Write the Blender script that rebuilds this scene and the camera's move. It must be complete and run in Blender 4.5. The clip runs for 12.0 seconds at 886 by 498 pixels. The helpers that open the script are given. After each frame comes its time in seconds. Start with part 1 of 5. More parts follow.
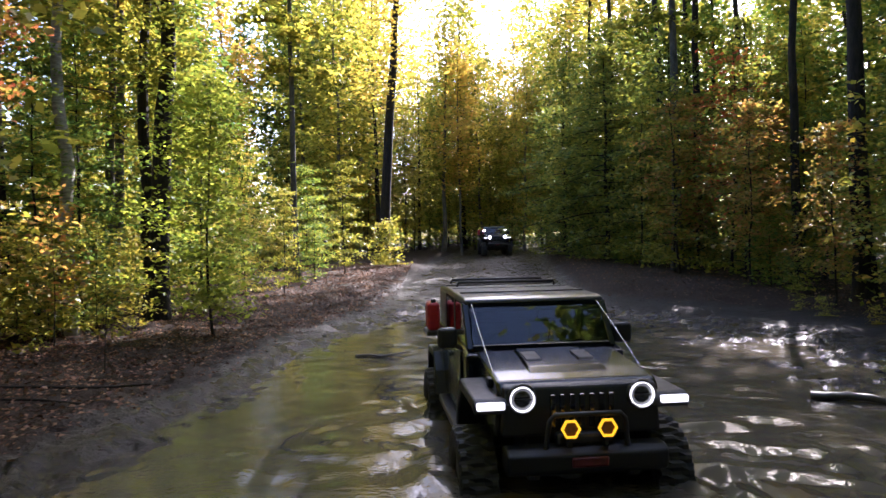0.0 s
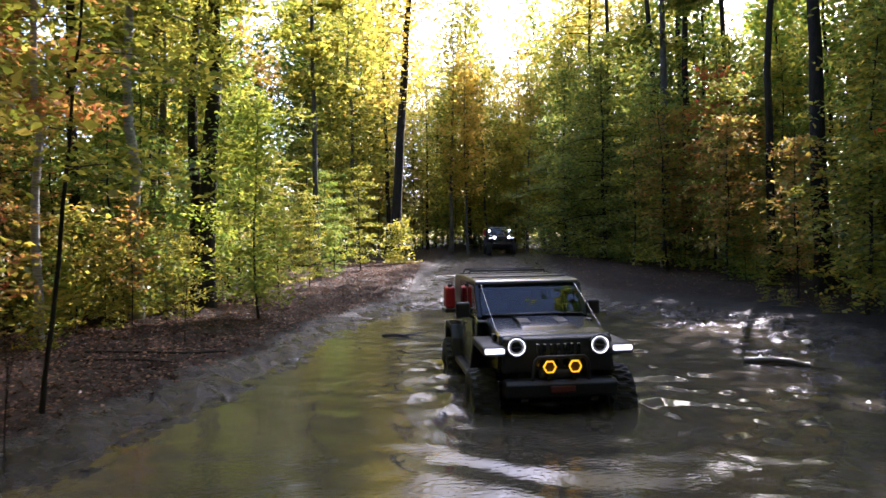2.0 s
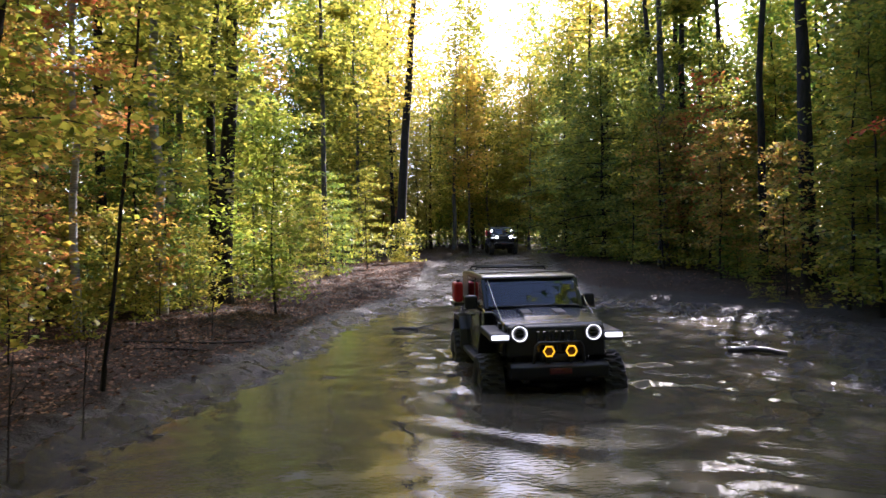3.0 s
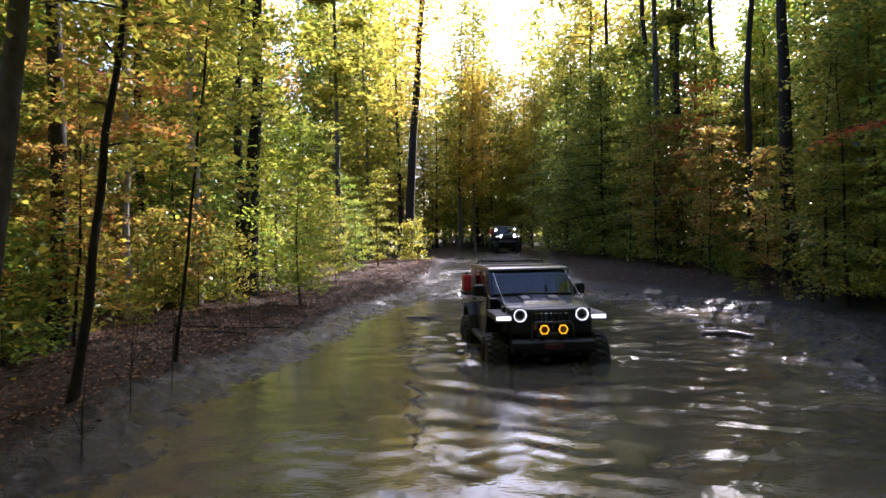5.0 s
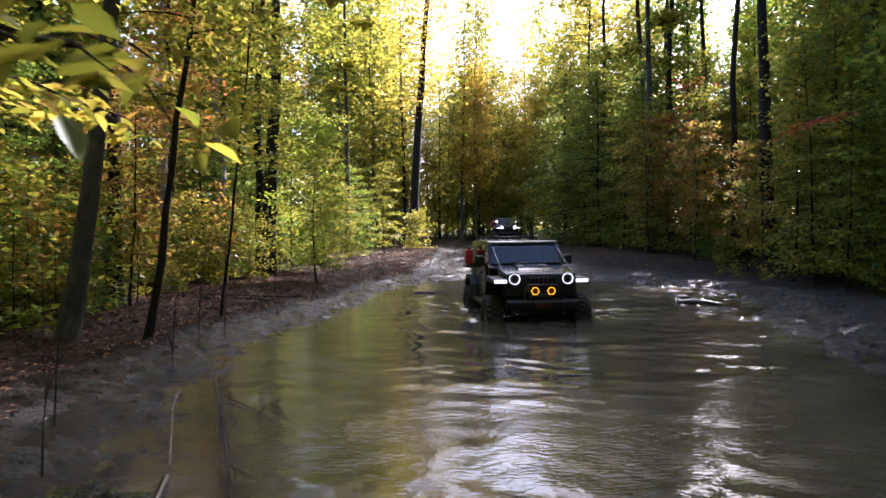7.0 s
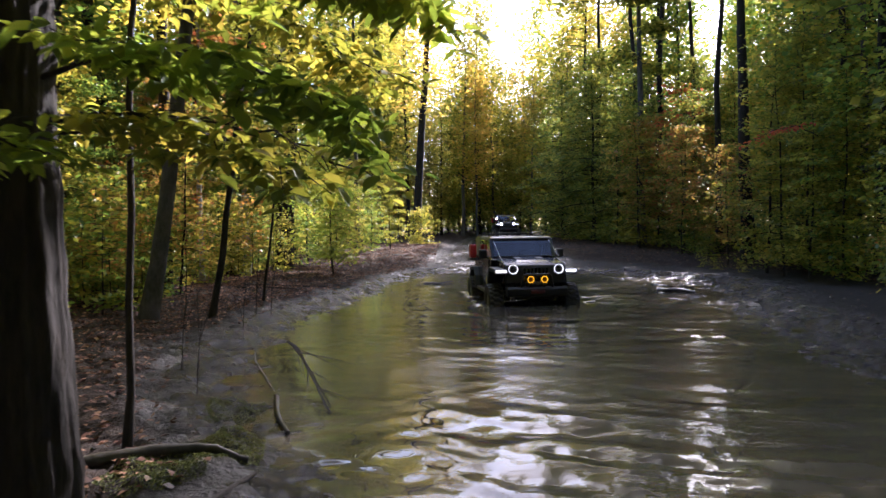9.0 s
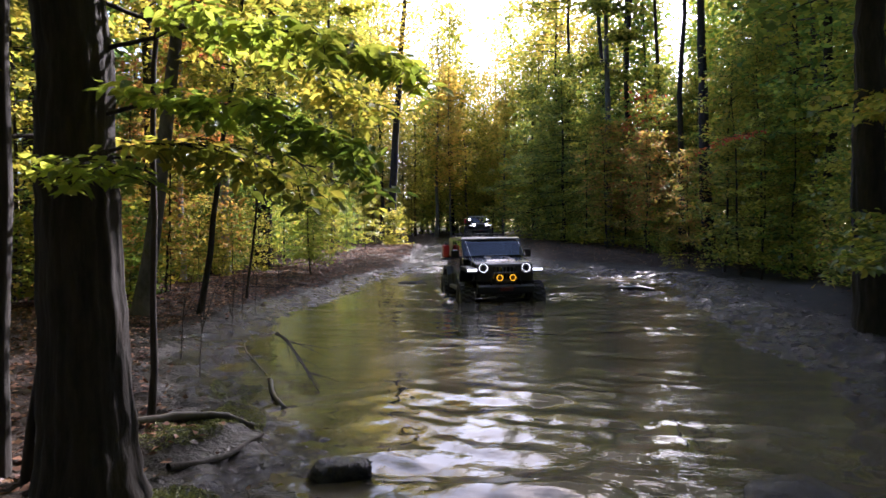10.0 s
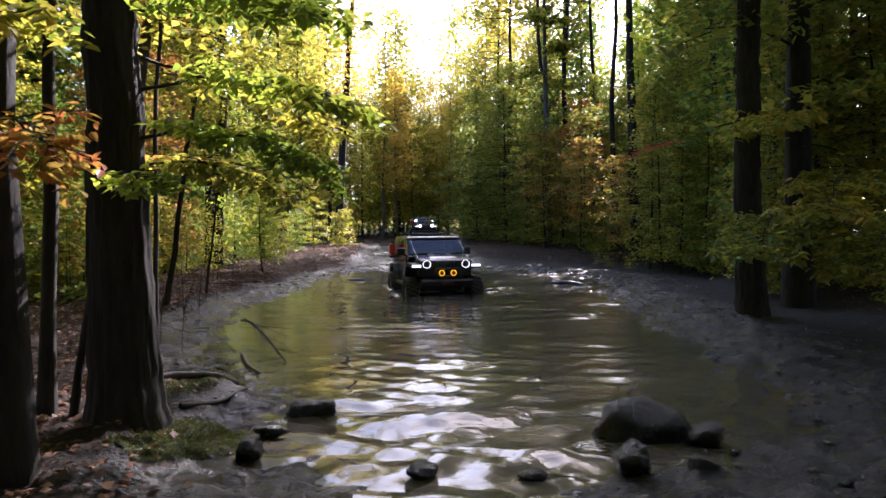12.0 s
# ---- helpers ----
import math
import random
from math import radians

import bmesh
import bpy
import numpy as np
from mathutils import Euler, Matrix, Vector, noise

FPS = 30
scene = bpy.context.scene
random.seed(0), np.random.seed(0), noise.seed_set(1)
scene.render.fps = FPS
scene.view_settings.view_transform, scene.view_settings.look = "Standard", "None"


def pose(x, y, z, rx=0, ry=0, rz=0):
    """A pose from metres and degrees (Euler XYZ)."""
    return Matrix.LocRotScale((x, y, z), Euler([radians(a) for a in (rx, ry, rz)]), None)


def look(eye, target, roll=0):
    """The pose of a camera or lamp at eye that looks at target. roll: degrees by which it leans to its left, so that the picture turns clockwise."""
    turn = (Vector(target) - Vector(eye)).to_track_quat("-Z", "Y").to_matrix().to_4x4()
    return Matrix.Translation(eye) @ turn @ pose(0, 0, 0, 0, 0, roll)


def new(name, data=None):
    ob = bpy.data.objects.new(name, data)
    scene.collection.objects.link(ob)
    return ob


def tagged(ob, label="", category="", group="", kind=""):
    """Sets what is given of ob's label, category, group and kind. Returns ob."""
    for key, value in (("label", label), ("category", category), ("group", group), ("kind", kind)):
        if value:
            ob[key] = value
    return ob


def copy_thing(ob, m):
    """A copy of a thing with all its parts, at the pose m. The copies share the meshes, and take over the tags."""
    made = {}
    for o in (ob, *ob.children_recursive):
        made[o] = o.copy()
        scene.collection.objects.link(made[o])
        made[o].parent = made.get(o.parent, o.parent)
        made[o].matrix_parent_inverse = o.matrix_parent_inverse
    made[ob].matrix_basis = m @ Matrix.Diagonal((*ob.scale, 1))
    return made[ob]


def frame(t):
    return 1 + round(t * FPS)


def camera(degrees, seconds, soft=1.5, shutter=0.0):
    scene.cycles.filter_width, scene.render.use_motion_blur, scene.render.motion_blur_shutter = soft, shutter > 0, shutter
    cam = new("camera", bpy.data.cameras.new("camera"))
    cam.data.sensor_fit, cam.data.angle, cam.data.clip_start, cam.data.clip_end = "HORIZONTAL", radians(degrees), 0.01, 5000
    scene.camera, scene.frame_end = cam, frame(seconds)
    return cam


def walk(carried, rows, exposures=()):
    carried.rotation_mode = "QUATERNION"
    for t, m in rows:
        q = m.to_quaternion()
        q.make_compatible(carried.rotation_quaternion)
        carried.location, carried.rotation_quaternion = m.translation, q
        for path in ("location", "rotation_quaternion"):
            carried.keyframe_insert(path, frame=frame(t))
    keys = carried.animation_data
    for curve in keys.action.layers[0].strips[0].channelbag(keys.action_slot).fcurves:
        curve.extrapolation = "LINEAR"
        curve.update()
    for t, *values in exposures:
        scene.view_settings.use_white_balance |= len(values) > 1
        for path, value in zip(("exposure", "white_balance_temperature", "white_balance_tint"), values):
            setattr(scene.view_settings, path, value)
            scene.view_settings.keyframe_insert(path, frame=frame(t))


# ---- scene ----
cam = camera(64.0, 12.0, shutter=0.5)
PATH = [
    (0, (0.125, -0.185, 2.074), (0.128, 1.815, 2.055), -2.7),
    (0.5, (0.083, -0.829, 2.056), (0.083, 1.17, 2.038), -2.7),
    (1, (0.037, -1.498, 2.03), (0.035, 0.502, 2.012), -2.6),
    (1.5, (0.004, -2.141, 2.03), (-0.002, -0.141, 2.014), -2.6),
    (2, (-0.052, -2.748, 2.029), (-0.062, -0.748, 2.012), -2.5),
    (2.5, (-0.126, -3.296, 2.013), (-0.136, -1.296, 1.996), -2.4),
    (3, (-0.179, -3.814, 2.019), (-0.193, -1.814, 2.002), -2.5),
    (5, (-0.307, -5.666, 1.984), (-0.333, -3.666, 1.965), -2.5),
    (5.5, (-0.33, -6.108, 1.918), (-0.357, -4.108, 1.898), -2.4),
    (6, (-0.345, -6.559, 1.82), (-0.372, -4.559, 1.8), -2.5),
    (6.5, (-0.348, -7.055, 1.686), (-0.379, -5.056, 1.661), -2.4),
    (7, (-0.378, -7.552, 1.573), (-0.409, -5.553, 1.544), -2.2),
    (9, (-0.547, -9.756, 1.583), (-0.577, -7.757, 1.543), -2.3),
    (9.5, (-0.548, -10.236, 1.591), (-0.533, -8.237, 1.55), -2.3),
    (10, (-0.548, -10.682, 1.589), (-0.504, -8.683, 1.548), -2.3),
    (10.5, (-0.552, -11.1, 1.591), (-0.477, -9.102, 1.548), -2.4),
    (11, (-0.561, -11.536, 1.578), (-0.431, -9.541, 1.535), -2.3),
    (11.5, (-0.572, -11.879, 1.556), (-0.384, -9.889, 1.511), -2.3),
    (12, (-0.588, -12.193, 1.53), (-0.394, -10.203, 1.487), -2.3),
]
UPRIGHT = pose(0, 0, 0, 0, -1.5, 0)
walk(cam, [(t, UPRIGHT @ look(eye, target, roll)) for t, eye, target, roll in PATH], [(0, 2.32, 6050, 25), (3, 2.3, 6050, 25), (5.5, 2.2, 6000, 25), (12, 2.24, 6000, 25)])

# ---- light ----
SUN_AZ, SUN_EL = radians(27), radians(39)          # azimuth to the right of straight ahead (+y), and height
world = bpy.data.worlds.new("sky")
scene.world = world
world.use_nodes = True
wn = world.node_tree.nodes
sky = wn.new("ShaderNodeTexSky")
sky.sky_type, sky.sun_disc = "NISHITA", False
sky.sun_elevation, sky.sun_rotation = SUN_EL, SUN_AZ
sky.dust_density, sky.ozone_density = 2.0, 2.0
wn["Background"].inputs["Strength"].default_value = 0.15
world.node_tree.links.new(sky.outputs["Color"], wn["Background"].inputs["Color"])
sun = new("sun", bpy.data.lights.new("sun", "SUN"))
sun.data.energy, sun.data.angle, sun.data.color = 5.0, radians(0.6), (1.0, 0.94, 0.87)
sun_way = Vector((math.sin(SUN_AZ) * math.cos(SUN_EL), math.cos(SUN_AZ) * math.cos(SUN_EL), math.sin(SUN_EL)))
sun.matrix_world = look(sun_way * 60, (0, 0, 0))

# ---- materials ----


def mat_base(name):
    m = bpy.data.materials.new(name)
    m.use_nodes = True
    nt = m.node_tree
    return m, nt, nt.nodes["Principled BSDF"]


def coords(nt, scale=(1, 1, 1)):
    tc = nt.nodes.new("ShaderNodeTexCoord")
    mp = nt.nodes.new("ShaderNodeMapping")
    mp.inputs["Scale"].default_value = scale
    nt.links.new(tc.outputs["Object"], mp.inputs["Vector"])
    return mp.outputs["Vector"]


def noise_tex(nt, vec, scale, detail=4.0, rough=0.6):
    n = nt.nodes.new("ShaderNodeTexNoise")
    n.inputs["Scale"].default_value, n.inputs["Detail"].default_value = scale, detail
    n.inputs["Roughness"].default_value = rough
    nt.links.new(vec, n.inputs["Vector"])
    return n.outputs["Fac"]


def ramp(nt, fac, stops):
    r = nt.nodes.new("ShaderNodeValToRGB")
    el = r.color_ramp.elements
    while len(el) < len(stops):
        el.new(0.5)
    for e, (p, c) in zip(el, stops):
        e.position, e.color = p, (*c, 1)
    nt.links.new(fac, r.inputs["Fac"])
    return r.outputs["Color"]


def mix(nt, fac, a, b, mode="MIX"):
    m = nt.nodes.new("ShaderNodeMix")
    m.data_type, m.blend_type = "RGBA", mode
    for sock, val in ((m.inputs[0], fac), (m.inputs[6], a), (m.inputs[7], b)):
        if hasattr(val, "links"):
            nt.links.new(val, sock)
        elif isinstance(val, tuple):
            sock.default_value = (*val, 1)
        else:
            sock.default_value = val
    return m.outputs[2]


def arith(nt, op, a, b=0.5, c=0.0):
    m = nt.nodes.new("ShaderNodeMath")
    m.operation = op
    for sock, val in zip(m.inputs, (a, b, c)):
        if hasattr(val, "links"):
            nt.links.new(val, sock)
        else:
            sock.default_value = val
    return m.outputs[0]


def bump(nt, height, strength, distance, bsdf):
    b = nt.nodes.new("ShaderNodeBump")
    b.inputs["Strength"].default_value, b.inputs["Distance"].default_value = strength, distance
    nt.links.new(height, b.inputs["Height"])
    nt.links.new(b.outputs["Normal"], bsdf.inputs["Normal"])
    return b


def plain(name, color, rough=0.5, metal=0.0, grain=0.15, scale=30.0, coat=0.0, relief=0.0):
    """Paint, rubber, metal or plastic with two scales of grain."""
    m, nt, b = mat_base(name)
    v = coords(nt)
    n1, n2 = noise_tex(nt, v, scale), noise_tex(nt, v, scale * 0.12)
    f = arith(nt, "MULTIPLY", n1, n2)
    dark = tuple(c * (1 - grain * 2) for c in color)
    lite = tuple(min(1, c * (1 + grain)) for c in color)
    nt.links.new(ramp(nt, f, [(0.12, dark), (0.4, lite)]), b.inputs["Base Color"])
    r = nt.nodes.new("ShaderNodeMapRange")
    r.inputs["To Min"].default_value, r.inputs["To Max"].default_value = rough * 0.75, min(1, rough * 1.3)
    nt.links.new(n2, r.inputs["Value"])
    nt.links.new(r.outputs["Result"], b.inputs["Roughness"])
    b.inputs["Metallic"].default_value, b.inputs["Coat Weight"].default_value = metal, coat
    b.inputs["Coat Roughness"].default_value = 0.06
    if relief:
        bump(nt, n1, 0.6, relief, b)
    return m


def leaf_mat(name, stops, translucent=0.58, spread=0.25):
    """Thin leaf: colour varies from leaf to leaf and from tree to tree; lets light through."""
    m, nt, b = mat_base(name)
    nt.nodes.remove(b)
    geo, info = nt.nodes.new("ShaderNodeNewGeometry"), nt.nodes.new("ShaderNodeObjectInfo")
    n = noise_tex(nt, coords(nt), 0.9, 2.0)
    a = arith(nt, "MULTIPLY_ADD", geo.outputs["Random Per Island"], 0.55, arith(nt, "MULTIPLY", n, 0.55))
    c = arith(nt, "ADD", arith(nt, "MULTIPLY_ADD", info.outputs["Random"], spread, -spread / 2), a)
    col = ramp(nt, c, [(p, (r * 1.03, g * 0.98, bl * 1.7)) for p, (r, g, bl) in stops])
    dif, tra, glo = nt.nodes.new("ShaderNodeBsdfDiffuse"), nt.nodes.new("ShaderNodeBsdfTranslucent"), nt.nodes.new("ShaderNodeBsdfGlossy")
    glo.inputs["Roughness"].default_value = 0.38
    glo.inputs["Color"].default_value = (0.55, 0.6, 0.6, 1)
    nt.links.new(col, dif.inputs["Color"])
    nt.links.new(mix(nt, 1.0, col, (1.6, 1.45, 0.95), "MULTIPLY"), tra.inputs["Color"])
    m1, m2 = nt.nodes.new("ShaderNodeMixShader"), nt.nodes.new("ShaderNodeMixShader")
    m2.inputs["Fac"].default_value = 0.035
    m1.inputs["Fac"].default_value = translucent
    nt.links.new(dif.outputs[0], m1.inputs[1]), nt.links.new(tra.outputs[0], m1.inputs[2])
    nt.links.new(m1.outputs[0], m2.inputs[1]), nt.links.new(glo.outputs[0], m2.inputs[2])
    nt.links.new(m2.outputs[0], nt.nodes["Material Output"].inputs["Surface"])
    return m


def bark_mat(name, dark, lite, scale=9.0, stretch=0.25, relief=0.02, bands=False):
    m, nt, b = mat_base(name)
    v = coords(nt, (1, 1, 6 if bands else stretch))
    n1, n2 = noise_tex(nt, v, scale, 6.0, 0.7), noise_tex(nt, coords(nt), 1.6, 3.0)
    col = ramp(nt, n1, [(0.35, dark), (0.62, lite)])
    col = mix(nt, arith(nt, "MULTIPLY", n2, 0.6), col, (dark[0] * 0.8, dark[1] * 1.0, dark[2] * 0.7))
    nt.links.new(col, b.inputs["Base Color"])
    b.inputs["Roughness"].default_value = 0.9
    bump(nt, n1, 0.9, relief, b)
    return m


def glow(name, color, power):
    m, nt, b = mat_base(name)
    b.inputs["Base Color"].default_value = (*color, 1)
    b.inputs["Emission Color"].default_value = (*color, 1)
    b.inputs["Emission Strength"].default_value = power
    return m


YELLOW_GREEN = [(0.15, (0.06, 0.1, 0.012)), (0.4, (0.17, 0.21, 0.02)), (0.62, (0.29, 0.3, 0.035)), (0.85, (0.37, 0.32, 0.045)), (1.0, (0.38, 0.23, 0.045))]
GREEN = [(0.15, (0.045, 0.105, 0.018)), (0.45, (0.1, 0.19, 0.026)), (0.7, (0.19, 0.26, 0.03)), (0.95, (0.35, 0.34, 0.03))]
OLIVE = [(0.15, (0.06, 0.11, 0.016)), (0.45, (0.15, 0.2, 0.024)), (0.7, (0.27, 0.27, 0.03)), (0.95, (0.36, 0.24, 0.03))]
ORANGE = [(0.15, (0.15, 0.16, 0.03)), (0.45, (0.3, 0.25, 0.04)), (0.7, (0.36, 0.19, 0.04)), (0.95, (0.34, 0.1, 0.04))]
GOLD = [(0.15, (0.26, 0.28, 0.035)), (0.5, (0.42, 0.38, 0.045)), (0.8, (0.46, 0.34, 0.05)), (1.0, (0.44, 0.25, 0.045))]
RED = [(0.2, (0.2, 0.15, 0.02)), (0.5, (0.36, 0.12, 0.025)), (0.8, (0.4, 0.06, 0.03))]
HEMLOCK = [(0.2, (0.05, 0.095, 0.016)), (0.55, (0.12, 0.18, 0.026)), (0.9, (0.26, 0.28, 0.035))]
LITTER = [(0.1, (0.035, 0.021, 0.011)), (0.4, (0.1, 0.056, 0.026)), (0.65, (0.2, 0.115, 0.045)), (0.85, (0.33, 0.22, 0.08)), (1.0, (0.38, 0.18, 0.035))]
M_YG, M_GREEN, M_OLIVE = leaf_mat("yellow_green_leaf", YELLOW_GREEN), leaf_mat("green_leaf", GREEN), leaf_mat("olive_leaf", OLIVE)
M_GOLD = leaf_mat("golden_leaf", GOLD)
M_ORANGE, M_RED, M_HEM = leaf_mat("orange_leaf", ORANGE), leaf_mat("red_leaf", RED), leaf_mat("dark_green_needle", HEMLOCK, 0.5)
M_BRIGHT = leaf_mat("bright_green_leaf", [(0.15, (0.07, 0.13, 0.016)), (0.5, (0.16, 0.24, 0.022)), (0.85, (0.26, 0.32, 0.035))], 0.75)
M_LITTER = leaf_mat("fallen_leaf", LITTER, 0.1)
M_BARK = bark_mat("dark_bark", (0.006, 0.0045, 0.004), (0.032, 0.024, 0.019), 14.0, 0.22, 0.03)
M_GREYBARK = bark_mat("grey_bark", (0.035, 0.032, 0.03), (0.13, 0.12, 0.11), 5.0, 0.5, 0.008)
M_BIRCH = bark_mat("pale_bark", (0.14, 0.13, 0.12), (0.46, 0.43, 0.4), 5.0, 0.5, 0.006, True)
M_STICK = bark_mat("bleached_wood", (0.14, 0.12, 0.1), (0.4, 0.36, 0.31), 12.0, 0.3, 0.004)
M_WETWOOD = bark_mat("wet_wood", (0.012, 0.01, 0.009), (0.06, 0.05, 0.042), 8.0, 0.3, 0.012)
M_WETWOOD.node_tree.nodes["Principled BSDF"].inputs["Roughness"].default_value = 0.35


def ground_mat():
    """Wet grey-brown mud that dries into brown leaf mould away from the water."""
    m, nt, b = mat_base("mud_and_litter")
    v = coords(nt)
    at, wa = nt.nodes.new("ShaderNodeAttribute"), nt.nodes.new("ShaderNodeAttribute")
    at.attribute_name, wa.attribute_name = "mud", "wet"
    mud_n, fine, big = noise_tex(nt, v, 6.0, 8.0, 0.62), noise_tex(nt, v, 45.0, 4.0), noise_tex(nt, v, 0.8, 4.0)
    mud = ramp(nt, mud_n, [(0.3, (0.005, 0.0045, 0.0041)), (0.52, (0.012, 0.0107, 0.0096)), (0.75, (0.034, 0.03, 0.026))])
    mould = ramp(nt, fine, [(0.3, (0.008, 0.0055, 0.004)), (0.5, (0.022, 0.0135, 0.0085)), (0.7, (0.05, 0.03, 0.018))])
    edge = arith(nt, "ADD", at.outputs["Fac"], arith(nt, "MULTIPLY_ADD", big, 0.9, -0.45))
    sm = nt.nodes.new("ShaderNodeMapRange")
    sm.inputs["From Min"].default_value, sm.inputs["From Max"].default_value = 0.3, 0.7
    nt.links.new(edge, sm.inputs["Value"])
    f = sm.outputs["Result"]
    nt.links.new(mix(nt, f, mould, mud), b.inputs["Base Color"])
    film = nt.nodes.new("ShaderNodeMapRange")
    film.inputs["From Min"].default_value, film.inputs["From Max"].default_value = 0.42, 0.6
    film.inputs["To Min"].default_value, film.inputs["To Max"].default_value = 0.05, 0.4
    nt.links.new(noise_tex(nt, v, 2.6, 5.0, 0.6), film.inputs["Value"])
    damp = mix(nt, wa.outputs["Fac"], (0.7, 0.7, 0.7), film.outputs["Result"])
    nt.links.new(mix(nt, f, (0.9, 0.9, 0.9), damp), b.inputs["Roughness"])
    b.inputs["Specular IOR Level"].default_value = 0.28
    mid = noise_tex(nt, v, 24.0, 4.0)
    h = arith(nt, "ADD", arith(nt, "MULTIPLY_ADD", mid, 0.6, mud_n), arith(nt, "MULTIPLY", fine, 0.25))
    bump(nt, h, 1.0, 0.055, b)
    return m


def water_mat():
    m, nt, b = mat_base("muddy_water")
    n = noise_tex(nt, coords(nt), 0.5, 5.0)
    nt.links.new(ramp(nt, n, [(0.35, (0.055, 0.049, 0.039)), (0.65, (0.088, 0.078, 0.062))]), b.inputs["Base Color"])
    b.inputs["Roughness"].default_value, b.inputs["IOR"].default_value = 0.01, 1.33
    calm = nt.nodes.new("ShaderNodeMapRange")
    calm.inputs["From Min"].default_value, calm.inputs["From Max"].default_value = 0.36, 0.58
    nt.links.new(noise_tex(nt, coords(nt), 0.3, 2.0), calm.inputs["Value"])
    quick = noise_tex(nt, coords(nt, (1, 1.5, 1)), 13.0, 2.0, 0.5)
    bump(nt, arith(nt, "MULTIPLY", quick, calm.outputs["Result"]), 0.5, 0.012, b)
    return m


M_GROUND, M_WATER = ground_mat(), water_mat()
M_STONE = bark_mat("wet_stone", (0.004, 0.004, 0.004), (0.022, 0.02, 0.018), 11.0, 1.0, 0.05)
M_STONE.node_tree.nodes["Principled BSDF"].inputs["Roughness"].default_value = 0.17
M_STONE.node_tree.nodes["Principled BSDF"].inputs["Specular IOR Level"].default_value = 0.35
M_MUD = bark_mat("wet_mud", (0.005, 0.0047, 0.0045), (0.03, 0.027, 0.024), 16.0, 1.0, 0.012)
M_MUD.node_tree.nodes["Principled BSDF"].inputs["Roughness"].default_value = 0.12
M_MOSS = leaf_mat("moss", [(0.1, (0.03, 0.05, 0.01)), (0.5, (0.095, 0.125, 0.02)), (0.9, (0.2, 0.21, 0.04))], 0.2)

# ---- mesh tools ----


def part(name, bm, material, parent, label=""):
    """Link a bmesh as one mesh object under a thing or a part."""
    me = bpy.data.meshes.new(name)
    bm.to_mesh(me)
    bm.free()
    me.materials.append(material)
    ob = new(name, me)
    ob.parent = parent
    if label:
        ob["label"] = label
    return ob


def smooth(ob):
    for p in ob.data.polygons:
        p.use_smooth = True
    return ob


def thing(name, label, category, group="", m=None):
    ob = new(name)
    ob.empty_display_size = 0.1
    if m is not None:
        ob.matrix_basis = m
    return tagged(ob, label, category, group)


def box(bm, x0, x1, y0, y1, z0, z1, bevel=0.0, segs=2):
    """An upright box between two corners with rounded edges."""
    geom = bmesh.ops.create_cube(bm, size=1.0)["verts"]
    for v in geom:
        v.co = Vector(((x0 + x1) / 2 + v.co.x * (x1 - x0), (y0 + y1) / 2 + v.co.y * (y1 - y0), (z0 + z1) / 2 + v.co.z * (z1 - z0)))
    if bevel:
        edges = list({e for v in geom for e in v.link_edges})
        bmesh.ops.bevel(bm, geom=edges, offset=bevel, segments=segs, affect="EDGES", profile=0.5)
    return bm


def slab(bm, outline, x0, x1, bevel=0.0, taper=0.0):
    """A side outline of (y, z) points drawn out from x0 to x1; taper narrows it with height."""
    zs = [p[1] for p in outline]
    lo, hi = min(zs), max(zs)
    mid = (x0 + x1) / 2
    rows = []
    for x in (x0, x1):
        rows.append([bm.verts.new((mid + (x - mid) * (1 - taper * (z - lo) / max(hi - lo, 1e-6)), y, z)) for y, z in outline])
    a, b = rows
    n = len(outline)
    faces = [bm.faces.new(a), bm.faces.new(b[::-1])]
    for i in range(n):
        faces.append(bm.faces.new((a[i], b[i], b[(i + 1) % n], a[(i + 1) % n])))
    bmesh.ops.recalc_face_normals(bm, faces=faces)
    if bevel:
        bmesh.ops.bevel(bm, geom=list({e for f in faces for e in f.edges}), offset=bevel, segments=2, affect="EDGES", profile=0.5)
    return bm


def turned(bm, profile, centre, axis="y", n=28):
    """A round thing: (radius, along) pairs turned about an axis through centre."""
    rows = []
    for r, s in profile:
        row = []
        for i in range(n):
            a = 2 * math.pi * i / n
            u, w = r * math.cos(a), r * math.sin(a)
            p = {"y": (u, s, w), "x": (s, u, w), "z": (u, w, s)}[axis]
            row.append(bm.verts.new(Vector(centre) + Vector(p)))
        rows.append(row)
    for p, q in zip(rows, rows[1:]):
        for i in range(n):
            bm.faces.new((p[i], p[(i + 1) % n], q[(i + 1) % n], q[i]))
    for row in (rows[0], rows[-1]):
        if profile[rows.index(row)][0] > 1e-4:
            bm.faces.new(row)
    bmesh.ops.remove_doubles(bm, verts=[v for row in rows for v in row], dist=1e-5)
    bmesh.ops.recalc_face_normals(bm, faces=bm.faces[:])
    return bm


